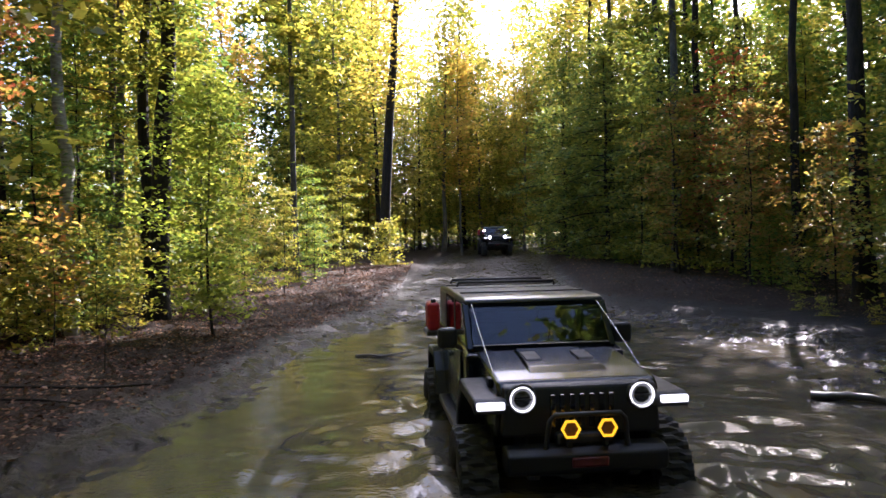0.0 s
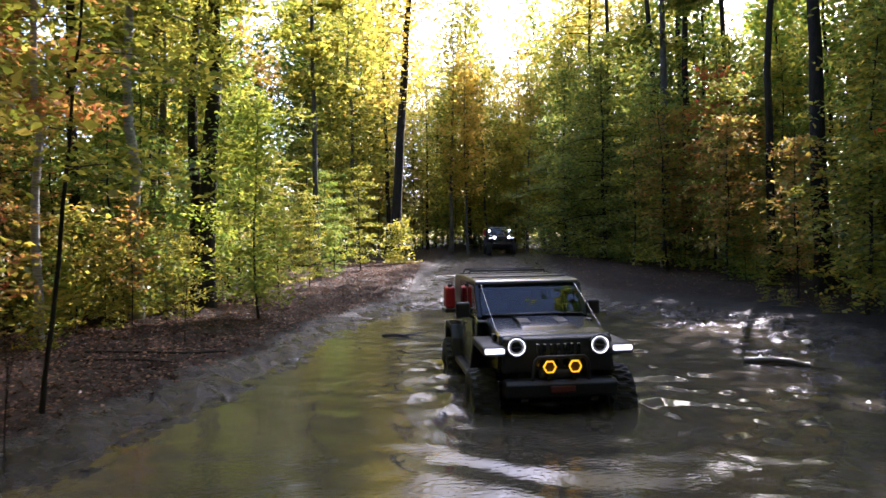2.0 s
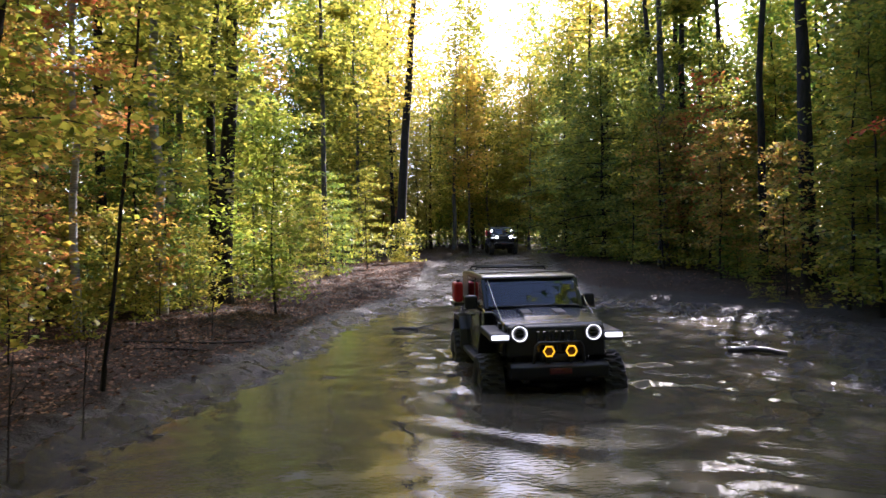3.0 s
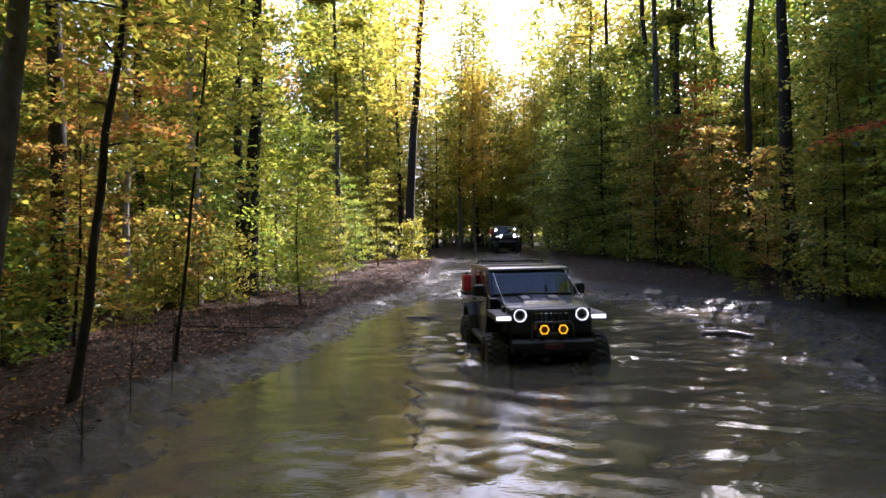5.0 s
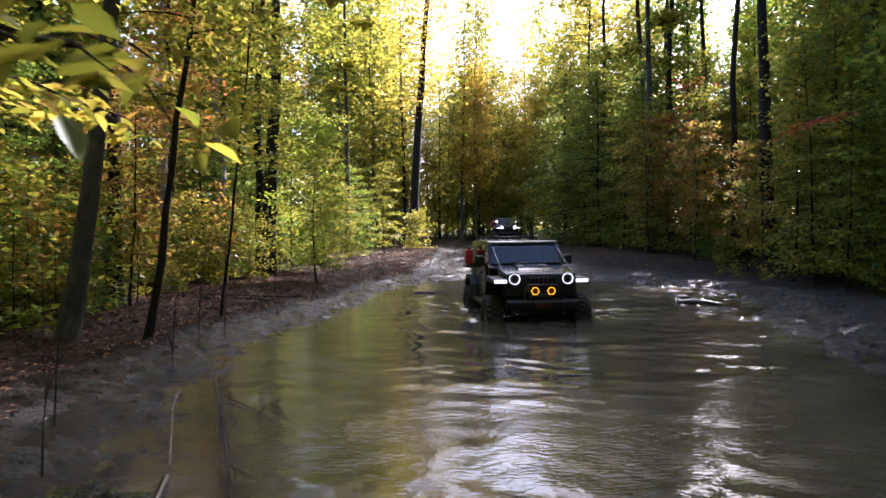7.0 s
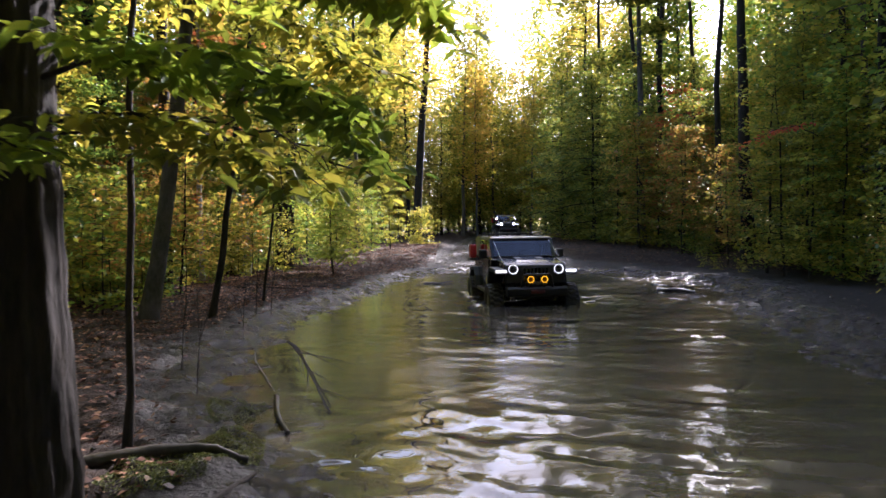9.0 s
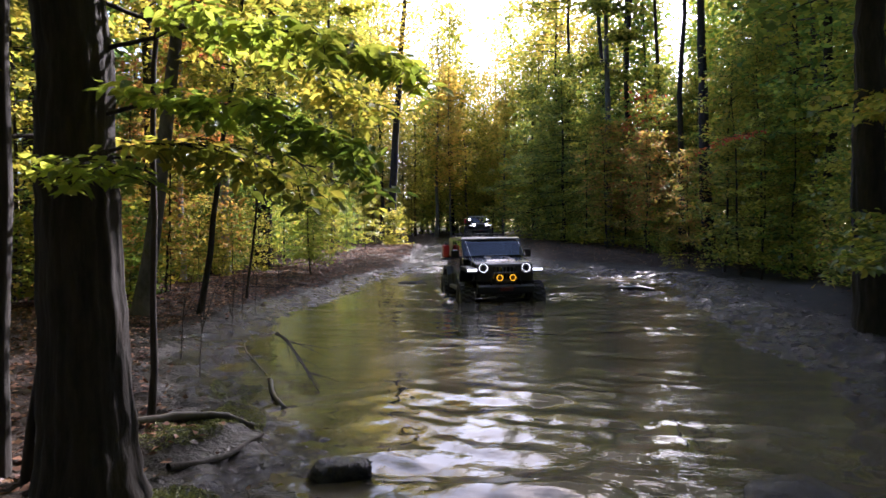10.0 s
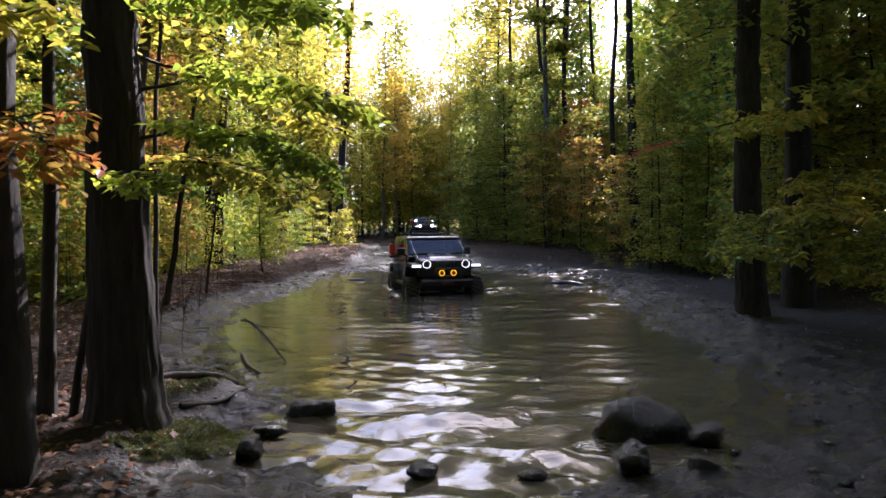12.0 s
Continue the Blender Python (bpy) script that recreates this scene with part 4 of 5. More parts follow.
def far_woods():
    """Closing belt of distant foliage round the clearing."""
    r2 = np.random.default_rng(5)
    n = 46000
    a = r2.uniform(0, 2 * np.pi, n)
    rad = r2.uniform(0, 1, n)
    cx, cy = 2 + np.cos(a) * (40 + 26 * rad), 32 + np.sin(a) * (64 + 30 * rad)
    clump = fractal(cx * 0.35, cy * 0.35, 3, 91)
    hgt = (5 + 22 * clump * clump) * (1 - 0.4 * (np.abs(cx - 3) < 13) * (cy > 40))
    z = terrain(cx, cy)[0] + hgt * r2.uniform(0, 1, n) ** 0.8
    v, q = leaf_arrays(np.stack([cx, cy, z], 1) + r2.normal(0, 0.5, (n, 3)), r2, 0.85, tilt=0.7, width=0.7)
    return tagged(new("far_woods", mesh_from("far_woods", v, q, M_YG, False)), "distant yellow-green forest foliage closing the view", "forest", kind="stuff")


far_woods()


def leaf_litter():
    """Single fallen leaves, thickest along the foot of the wood."""
    r2 = np.random.default_rng(6)
    n = 130000
    x = np.where(r2.random(n) < 0.8, -1.5 - 11 * r2.random(n) ** 1.3, r2.uniform(3, 14, n))
    y = r2.uniform(-11, 38, n)
    z, mud, _ = terrain(x, y)
    d = pond_distance(x, y)
    keep = (d > 0.35) & (r2.random(n) > mud * 0.97) & (r2.random(n) < 0.25 + fractal(x * 0.8, y * 0.8, 3, 95))
    c = np.stack([x, y, z + 0.014], 1)[keep]
    v, q = leaf_arrays(c, r2, 0.066, droop=0.0, tilt=0.35, width=0.7)
    return tagged(new("leaf_litter", mesh_from("leaf_litter", v, q, M_LITTER, False)), "brown and orange fallen leaves on the forest floor", "leaves", kind="stuff")


leaf_litter()

# ---- vehicles ----
M_PAINT = plain("black_car_paint", (0.004, 0.006, 0.009), 0.22, 0.0, 0.2, 6.0, 0.35)
M_PAINT.node_tree.nodes["Principled BSDF"].inputs["Specular IOR Level"].default_value = 0.2
M_GREY = plain("grey_car_paint", (0.25, 0.26, 0.27), 0.3, 0.0, 0.15, 6.0, 1.0)
M_PLASTIC = plain("black_plastic", (0.008, 0.008, 0.009), 0.5, 0.0, 0.25, 60.0, 0.0, 0.001)
M_RUBBER = plain("muddy_rubber", (0.011, 0.01, 0.009), 0.6, 0.0, 0.35, 25.0, 0.0, 0.003)
M_STEEL = plain("dark_steel", (0.06, 0.06, 0.062), 0.4, 0.8, 0.2, 40.0)
M_REDCAN = plain("red_plastic", (0.5, 0.02, 0.025), 0.4, 0.0, 0.15, 20.0)
M_CHROME = plain("bright_metal", (0.55, 0.55, 0.56), 0.2, 1.0, 0.1, 30.0)
M_SEAT = plain("seat_cloth", (0.02, 0.02, 0.022), 0.85, 0.0, 0.2, 80.0)
M_DARKRED = plain("muddy_red_steel", (0.09, 0.008, 0.008), 0.5, 0.0, 0.3, 20.0)
M_WHITELAMP = glow("white_lamp", (0.95, 0.97, 1.0), 0.4)
M_BEAM = glow("white_beam", (0.95, 0.97, 1.0), 2.5)
M_AMBER = glow("amber_lamp", (1.0, 0.5, 0.015), 0.3)
M_AMBERDARK = plain("amber_lens", (0.16, 0.07, 0.01), 0.15, 0.0, 0.2, 40.0, 0.6)
M_LENS = plain("clear_dark_lens", (0.012, 0.014, 0.016), 0.12, 0.2, 0.2, 40.0, 0.8)
M_GLASS, _nt, _b = mat_base("car_glass")
_b.inputs["Base Color"].default_value = (0.12, 0.14, 0.15, 1)
_b.inputs["Transmission Weight"].default_value, _b.inputs["Roughness"].default_value, _b.inputs["IOR"].default_value = 1.0, 0.0, 1.45


def wheel(parent, x, y, side):
    hub = new("wheel")
    hub.parent = parent
    hub.matrix_basis = Matrix.Translation((x, y, 0.47))
    bm = bmesh.new()
    shape = [(0.24, -0.13), (0.3, -0.155), (0.39, -0.165), (0.43, -0.16), (0.455, -0.145), (0.46, -0.1), (0.46, -0.04), (0.46, 0.04), (0.46, 0.1), (0.455, 0.145), (0.43, 0.16), (0.39, 0.165), (0.3, 0.155), (0.24, 0.13)]
    count, rows = 96, []
    for k, (r, s) in enumerate(shape):
        row = []
        for i in range(count):
            lug = 0.026 if 3 <= k <= 10 and (i + (k // 2) * 2) % 4 < 2 else 0.0
            a = 2 * math.pi * i / count
            row.append(bm.verts.new((s, (r + lug - 0.012) * math.cos(a), (r + lug - 0.012) * math.sin(a))))
        rows.append(row)
    for p, q in zip(rows, rows[1:]):
        for i in range(count):
            bm.faces.new((p[i], p[(i + 1) % count], q[(i + 1) % count], q[i]))
    bmesh.ops.recalc_face_normals(bm, faces=bm.faces[:])
    part("tyre", bm, M_RUBBER, hub, "chunky black mud tyre")
    bm = bmesh.new()
    turned(bm, [(0.25, -0.12), (0.245, side * 0.06), (0.2, side * 0.05), (0.16, side * 0.02), (0.07, side * 0.05), (0.0, side * 0.055)], (0, 0, 0), "x", 32)
    part("rim", bm, M_STEEL, hub, "dark alloy rim")
    for i in range(8):
        a = 2 * math.pi * i / 8
        bm = bmesh.new()
        m = Matrix.Rotation(a, 4, "X")
        bmesh.ops.create_cube(bm, size=1.0, matrix=m @ Matrix.Translation((side * 0.07, 0, 0.15)) @ Matrix.Diagonal((0.035, 0.04, 0.19, 1)))
        part("spoke", bm, M_STEEL, hub)
    return hub


def tube_part(name, pts, rad, material, parent, label="", sides=8):
    v, q = tube_arrays(pts, [rad] * len(pts), sides)
    ob = new(name, mesh_from(name, v, q, material))
    ob.parent = parent
    if label:
        ob["label"] = label
    return ob


def build_car(label, paint, roof_mat, m, extra_lamps=False):
    car = thing("off_road_car", label, "car", m=m)
    # body
    bm = bmesh.new()
    slab(bm, [(1.25, 0.72), (1.25, 1.46), (1.5, 1.49), (4.05, 1.49), (4.1, 1.4), (4.1, 0.8), (4.0, 0.72)], -0.79, 0.79, 0.03)
    body = part("body", bm, paint, car, "glossy black body tub")
    bm = bmesh.new()
    slab(bm, [(0.2, 0.95), (0.17, 1.33), (0.24, 1.395), (0.55, 1.43), (1.3, 1.49), (1.33, 1.45), (1.33, 0.95)], -0.71, 0.71, 0.028, 0.05)
    hood = part("hood", bm, paint, car, "glossy hood with raised centre and vents")
    bm = bmesh.new()
    slab(bm, [(0.42, 1.415), (0.55, 1.455), (1.2, 1.515), (1.27, 1.49), (1.2, 1.45)], -0.36, 0.36, 0.014, 0.15)
    part("hood_bulge", bm, paint, hood)
    for s in (-1, 1):
        bm = bmesh.new()
        slab(bm, [(0.72, 1.472), (0.74, 1.488), (1.02, 1.512), (1.04, 1.498)], s * 0.24 - 0.07, s * 0.24 + 0.07, 0.004)
        part("hood_vent", bm, M_PLASTIC, hood, "black plastic hood vent")
        bm = bmesh.new()
        box(bm, s * 0.69 - 0.02, s * 0.69 + 0.02, 0.45, 0.57, 1.3, 1.38, 0.008)
        part("hood_latch", bm, M_PLASTIC, hood)
    # grille
    bm = bmesh.new()
    slab(bm, [(0.1, 0.96), (0.09, 1.2), (0.13, 1.36), (0.24, 1.38), (0.24, 0.96)], -0.665, 0.665, 0.025, 0.03)
    grille = part("grille", bm, M_PLASTIC, car, "black grille with seven upright slots")
    for i in range(7):
        bm = bmesh.new()
        x = (i - 3) * 0.082
        box(bm, x - 0.024, x + 0.024, 0.078, 0.105, 1.03, 1.3, 0.01)
        part("slot", bm, M_LENS, grille)
    for s in (-1, 1):
        lamp = part("headlight", turned(bmesh.new(), [(0.0, 0.06), (0.089, 0.06), (0.0925, 0.02), (0.06, 0.005), (0.0, -0.002)], (s * 0.5, 0.06, 1.275), "y", 32), M_LENS, car, "round headlight with dark lens")
        part("halo_ring", turned(bmesh.new(), [(0.095, 0.02), (0.095, -0.012), (0.0965, -0.015), (0.0995, -0.015), (0.101, -0.01), (0.101, 0.02)], (s * 0.5, 0.062, 1.275), "y", 40), M_WHITELAMP, lamp, "glowing white halo ring")
        part("headlight_bezel", turned(bmesh.new(), [(0.108, 0.03), (0.11, -0.008), (0.122, -0.004), (0.128, 0.03)], (s * 0.5, 0.066, 1.275), "y", 36), M_PLASTIC, lamp)
        bm = bmesh.new()
        box(bm, s * 0.5 - 0.075, s * 0.5 + 0.075, 0.05, 0.058, 1.268, 1.282, 0.002)
        part("divider", bm, M_STEEL, lamp)
        # front fender and its lamp
        bm = bmesh.new()
        a, b = sorted((s * 0.6, s * 0.9))
        slab(bm, [(0.06, 1.16), (0.05, 1.24), (0.12, 1.285), (0.95, 1.3), (1.2, 1.02), (1.28, 0.8), (1.2, 0.78), (1.1, 0.98), (0.9, 1.2), (0.2, 1.19)], a, b, 0.02)
        fender = part("front_fender", bm, M_PLASTIC, car, "flat black front fender")
        bm = bmesh.new()
        box(bm, s * 0.765 - 0.115, s * 0.765 + 0.115, 0.02, 0.07, 1.205, 1.265, 0.012)
        part("fender_lamp", bm, M_WHITELAMP, fender, "bright white running lamp")
        bm = bmesh.new()
        a, b = sorted((s * 0.72, s * 0.93))
        slab(bm, [(2.95, 0.72), (3.05, 1.0), (3.25, 1.2), (3.9, 1.2), (4.08, 1.0), (4.12, 0.8), (4.04, 0.8), (3.98, 0.96), (3.85, 1.11), (3.3, 1.11), (3.14, 0.96), (3.04, 0.72)], a, b, 0.015)
        part("rear_fender", bm, M_PLASTIC, car)
        bm = bmesh.new()
        a, b = sorted((s * 0.78, s * 0.9))
        box(bm, a, b, 1.3, 2.95, 0.66, 0.74, 0.02)
        part("rock_rail", bm, M_STEEL, car, "steel side rail")
        # doors with windows
        for y0, y1 in ((1.55, 2.45), (2.5, 3.3)):
            bm = bmesh.new()
            a, b = sorted((s * 0.785, s * 0.81))
            box(bm, a, b, y0, y1, 0.8, 1.46, 0.01)
            door = part("door", bm, paint, car)
            bm = bmesh.new()
            a, b = sorted((s * 0.7, s * 0.712))
            slab(bm, [(y0 + (0.2 if y0 < 2 else 0.02), 1.9), (y0 + 0.02, 1.5), (y1 - 0.02, 1.5), (y1 - 0.02, 1.9)], a + s * 0.03, b + s * 0.03, 0.0)
            part("side_window", bm, M_GLASS, door, "dark tinted side window")
            bm = bmesh.new()
            a, b = sorted((s * 0.812, s * 0.84))
            box(bm, a, b, y1 - 0.2, y1 - 0.06, 1.3, 1.34, 0.008)
            part("door_handle", bm, M_PLASTIC, door)
        # mirrors
        bm = bmesh.new()
        box(bm, s * 0.92 - 0.1, s * 0.92 + 0.1, 1.62, 1.74, 1.47, 1.68, 0.04, 3)
        mirror = part("side_mirror", bm, M_PLASTIC, car, "square black side mirror")
        bm = bmesh.new()
        box(bm, s * 0.92 - 0.085, s * 0.92 + 0.085, 1.742, 1.748, 1.49, 1.66, 0.0)
        part("mirror_glass", bm, M_CHROME, mirror)
        tube_part("mirror_arm", [(s * 0.78, 1.66, 1.46), (s * 0.84, 1.66, 1.5), (s * 0.9, 1.67, 1.53)], 0.025, M_PLASTIC, mirror)
        tube_part("limb_riser", [(s * 0.66, 0.5, 1.42), (s * 0.67, 1.1, 1.67), (s * 0.66, 1.78, 1.95)], 0.0035, M_CHROME, car, "thin bright cable from hood to roof")
        tube_part("wiper", [(s * 0.1 - 0.2, 1.43, 1.52), (s * 0.1, 1.42, 1.525), (s * 0.1 + 0.32, 1.44, 1.53)], 0.012, M_PLASTIC, car)
        for y in (0.62, 3.55):
            wheel(car, s * 0.84, y, s)
        bm = bmesh.new()
        turned(bm, [(0.0, -0.2), (0.06, -0.2), (0.06, 0.3), (0.0, 0.3)], (s * 0.5, 0.72, 0.75), "z", 14)
        part("coil_spring", bm, M_STEEL, car)
        # tow hook
        tube_part("tow_hook", [(s * 0.33, 0.02, 0.83), (s * 0.33, -0.07, 0.84), (s * 0.33, -0.07, 0.77), (s * 0.33, 0.02, 0.76)], 0.014, M_REDCAN if s > 0 else M_STEEL, car)
    # windscreen
    bm = bmesh.new()
    w0, w1 = (1.4, 1.49), (1.74, 1.92)
    for xa, xb in ((-0.76, -0.69), (0.69, 0.76)):
        slab(bm, [(w0[0] - 0.02, w0[1]), (w1[0] - 0.02, w1[1]), (w1[0] + 0.05, w1[1]), (w0[0] + 0.06, w0[1])], xa, xb, 0.012)
    for (ya, za) in ((1.4, 1.5), (1.72, 1.895)):
        box(bm, -0.7, 0.7, ya - 0.015, ya + 0.05, za - 0.03, za + 0.03, 0.01)
    frame_ = part("windscreen_frame", bm, paint, car)
    bm = bmesh.new()
    slab(bm, [(1.41, 1.52), (1.715, 1.885), (1.723, 1.881), (1.418, 1.516)], -0.695, 0.695)
    part("windscreen", bm, M_GLASS, frame_, "windscreen reflecting sky and trees")
    bm = bmesh.new()
    slab(bm, [(1.675, 1.83), (1.7, 1.86), (1.75, 1.86), (1.74, 1.83)], -0.68, 0.68)
    part("sun_strip", bm, M_PLASTIC, frame_)
    # roof
    bm = bmesh.new()
    slab(bm, [(1.7, 1.9), (1.72, 1.955), (1.85, 1.975), (3.0, 1.99), (4.0, 1.97), (4.06, 1.9)], -0.74, 0.74, 0.02)
    roof = part("roof", bm, roof_mat, car, "hard roof with mud splashes and glints")
    for y in (2.3, 3.0, 3.7):
        bm = bmesh.new()
        box(bm, -0.7, 0.7, y - 0.015, y + 0.015, 1.98, 1.998, 0.004)
        part("roof_rib", bm, roof_mat, roof)
    for y in (3.2, 3.85):
        tube_part("rack_bar", [(-0.62, y, 2.0), (-0.6, y, 2.05), (0.6, y, 2.05), (0.62, y, 2.0)], 0.02, M_PLASTIC, roof, "black roof rack bar")
    for s in (-1, 1):
        bm = bmesh.new()
        a, b = sorted((s * 0.7, s * 0.745))
        slab(bm, [(3.3, 1.49), (3.3, 1.92), (4.02, 1.92), (4.08, 1.49)], a, b, 0.01)
        part("rear_quarter", bm, roof_mat, car)
        bm = bmesh.new()
        box(bm, a, b, 2.42, 2.54, 1.49, 1.92, 0.01)
        part("door_pillar", bm, M_PLASTIC, car)
    bm = bmesh.new()
    box(bm, -0.72, 0.72, 4.0, 4.06, 1.49, 1.92, 0.01)
    part("rear_panel", bm, M_PLASTIC, car)
    # bumper, hoop, winch and auxiliary lamps
    bm = bmesh.new()
    slab(bm, [(-0.08, 0.72), (-0.1, 0.86), (-0.02, 0.9), (0.14, 0.9), (0.14, 0.7), (-0.02, 0.68)], -0.66, 0.66, 0.02)
    bumper = part("front_bumper", bm, M_PLASTIC, car, "black steel stubby bumper")
    tube_part("hoop", [(-0.34, -0.02, 0.88), (-0.31, -0.05, 1.12), (-0.27, -0.05, 1.165), (0.27, -0.05, 1.165), (0.31, -0.05, 1.12), (0.34, -0.02, 0.88)], 0.022, M_PLASTIC, bumper, "black tube hoop")
    bm = bmesh.new()
    box(bm, -0.24, 0.24, 0.0, 0.12, 0.9, 1.0, 0.03)
    part("winch", bm, M_STEEL, bumper)
    bm = bmesh.new()
    box(bm, -0.15, 0.15, -0.125, -0.1, 0.76, 0.84, 0.015)
    part("fairlead", bm, M_DARKRED, bumper, "red winch fairlead")
    for s in (() if extra_lamps else (-1, 1)):
        bm = bmesh.new()
        turned(bm, [(0.0, 0.05), (0.06, 0.05), (0.074, 0.0), (0.074, -0.03), (0.0, -0.03)], (s * 0.15, -0.06, 1.06), "y", 6)
        fog = part("fog_lamp", bm, M_AMBERDARK, car, "square fog lamp with amber rim")
        bm = bmesh.new()
        turned(bm, [(0.062, -0.025), (0.062, -0.045), (0.08, -0.045), (0.08, -0.02)], (s * 0.15, -0.06, 1.06), "y", 6)
        part("amber_rim", bm, M_AMBER, fog, "glowing amber rim")
        bm = bmesh.new()
        box(bm, s * 0.15 - 0.02, s * 0.15 + 0.02, -0.06, 0.02, 0.9, 1.02, 0.005)
        part("lamp_bracket", bm, M_PLASTIC, fog)
    # chassis
    bm = bmesh.new()
    turned(bm, [(0.0, -0.75), (0.055, -0.75), (0.055, -0.1), (0.13, -0.04), (0.13, 0.08), (0.055, 0.15), (0.055, 0.75), (0.0, 0.75)], (0, 0.62, 0.47), "x", 18)
    part("front_axle", bm, M_STEEL, car)
    bm = bmesh.new()
    turned(bm, [(0.0, -0.75), (0.055, -0.75), (0.055, -0.1), (0.14, -0.05), (0.14, 0.05), (0.055, 0.1), (0.055, 0.75), (0.0, 0.75)], (0, 3.55, 0.47), "x", 18)
    part("rear_axle", bm, M_STEEL, car)
    bm = bmesh.new()
    for s in (-1, 1):
        box(bm, s * 0.42 - 0.05, s * 0.42 + 0.05, 0.05, 4.0, 0.62, 0.76, 0.015)
    box(bm, -0.45, 0.45, 0.25, 1.2, 0.6, 0.95, 0.03)
    box(bm, -0.6, 0.6, 1.2, 3.9, 0.66, 0.74, 0.02)
    part("chassis", bm, M_STEEL, car)
    # inside
    bm = bmesh.new()
    slab(bm, [(1.36, 1.3), (1.38, 1.46), (1.6, 1.5), (1.75, 1.44), (1.7, 1.2)], -0.68, 0.68, 0.02)
    part("dashboard", bm, M_PLASTIC, car)
    for s in (-1, 1):
        bm = bmesh.new()
        slab(bm, [(2.35, 1.05), (2.5, 1.62), (2.6, 1.62), (2.52, 1.0)], s * 0.36 - 0.23, s * 0.36 + 0.23, 0.03)
        box(bm, s * 0.36 - 0.12, s * 0.36 + 0.12, 2.5, 2.58, 1.65, 1.8, 0.03)
        box(bm, s * 0.36 - 0.23, s * 0.36 + 0.23, 1.95, 2.45, 0.98, 1.1, 0.03)
        part("seat", bm, M_SEAT, car)
    bm = bmesh.new()
    turned(bm, [(0.165, -0.012), (0.18, -0.015), (0.195, 0.0), (0.18, 0.015), (0.165, 0.012)], (0, 0, 0), "y", 24)
    bmesh.ops.transform(bm, matrix=pose(0.36, 1.86, 1.46, -28, 0, 0), verts=bm.verts[:])
    part("steering_wheel", bm, M_PLASTIC, car)
    # fuel can on the rear flank
    bm = bmesh.new()
    box(bm, -0.96, -0.8, 3.55, 3.95, 1.42, 1.78, 0.045, 3)
    can = part("fuel_can", bm, M_REDCAN, car, "red plastic fuel can")
    part("can_cap", turned(bmesh.new(), [(0.0, 0.0), (0.035, 0.0), (0.035, 0.05), (0.0, 0.05)], (-0.88, 3.62, 1.77), "z", 14), M_PLASTIC, can)
    bm = bmesh.new()
    box(bm, -0.98, -0.78, 3.5, 4.0, 1.36, 1.42, 0.01)
    part("can_bracket", bm, M_STEEL, can)
    if extra_lamps:
        for s in (-1, 1):
            bm = bmesh.new()
            turned(bm, [(0.0, 0.05), (0.07, 0.05), (0.08, 0.0), (0.08, -0.03), (0.0, -0.035)], (s * 0.72, 1.5, 1.74), "y", 16)
            part("pillar_lamp", bm, M_BEAM, car, "bright white lamp beside the windscreen")
            bm = bmesh.new()
            turned(bm, [(0.0, -0.002), (0.088, -0.002), (0.088, -0.03), (0.0, -0.03)], (s * 0.5, 0.05, 1.275), "y", 20)
            part("lit_headlight", bm, M_BEAM, car, "bright white headlight")
    for o in car.children_recursive:
        if o.type == "MESH" and o.name.split(".")[0] in ("headlight", "halo_ring", "rim", "coil_spring", "front_axle", "rear_axle", "pillar_lamp"):
            smooth(o)
    return car


M_ROOF = plain("muddy_roof", (0.03, 0.033, 0.03), 0.3, 0.0, 0.45, 8.0, 0.4)
build_car("muddy black off-road car wading through the puddle, lamps lit", M_PAINT, M_ROOF, pose(CAR[0], CAR[1], -0.48, 0, 0, 6.0))
build_car("off-road car with bright white lamps far down the track", M_PAINT, M_GREY, pose(3.75, 46.5, floor_z(3.75, 47.5) - 0.03, 0.8, 0, 2.0), True)

# ---- stones, sticks and clutter ----


def stone(x, y, size, seed, label, z=None, mat=None):
    rng_s = np.random.default_rng(seed)
    bm = bmesh.new()
    bmesh.ops.create_icosphere(bm, subdivisions=4, radius=1.0)
    o = Vector(rng_s.uniform(0, 50, 3))
    cuts = [Vector(rng_s.normal(0, 1, 3)).normalized() for _ in range(11)]
    for v in bm.verts:
        d = v.co.normalized()
        r = 1 + 0.35 * noise.noise(d * 1.1 + o) + 0.12 * noise.noise(d * 3.2 + o) + 0.08 * noise.noise(d * 7 + o) + 0.05 * noise.noise(d * 16 + o)
        for c in cuts:
            over = d.dot(c) * r - 0.68
            if over > 0:
                r -= over * 0.9
        v.co = Vector((d.x * size[0], d.y * size[1], d.z * size[2])) * r * 0.5
    me = bpy.data.meshes.new("stone")
    bm.to_mesh(me)
    bm.free()
    me.materials.append(mat or M_STONE)
    ob = smooth(new("stone", me))
    ob.matrix_basis = Matrix.Translation((x, y, (floor_z(x, y) if z is None else z))) @ Matrix.Rotation(rng_s.uniform(0, 6), 4, "Z")
    return tagged(ob, label, "stone", "stones at the water's edge")


stone(1.33, -7.05, (0.78, 0.62, 0.74), 3, "large wet dark boulder at the water's edge", 0.02)
stone(1.72, -7.35, (0.3, 0.25, 0.22), 4, "small wet dark stone beside the boulder", 0.06)
stone(0.98, -7.85, (0.36, 0.28, 0.24), 5, "squat wet dark stone on the mud", 0.06)
stone(1.4, -7.95, (0.22, 0.18, 0.14), 6, "small wet stone on the mud", 0.06)
stone(-1.2, -6.1, (0.5, 0.3, 0.22), 7, "dark angular stone standing in shallow water", 0.03)
stone(-0.02, -6.35, (1.0, 0.35, 0.12), 8, "flat dark stone just breaking the water", -0.025)
stone(-0.34, -7.75, (0.24, 0.18, 0.13), 9, "small mossy stone in the shallows", 0.03)
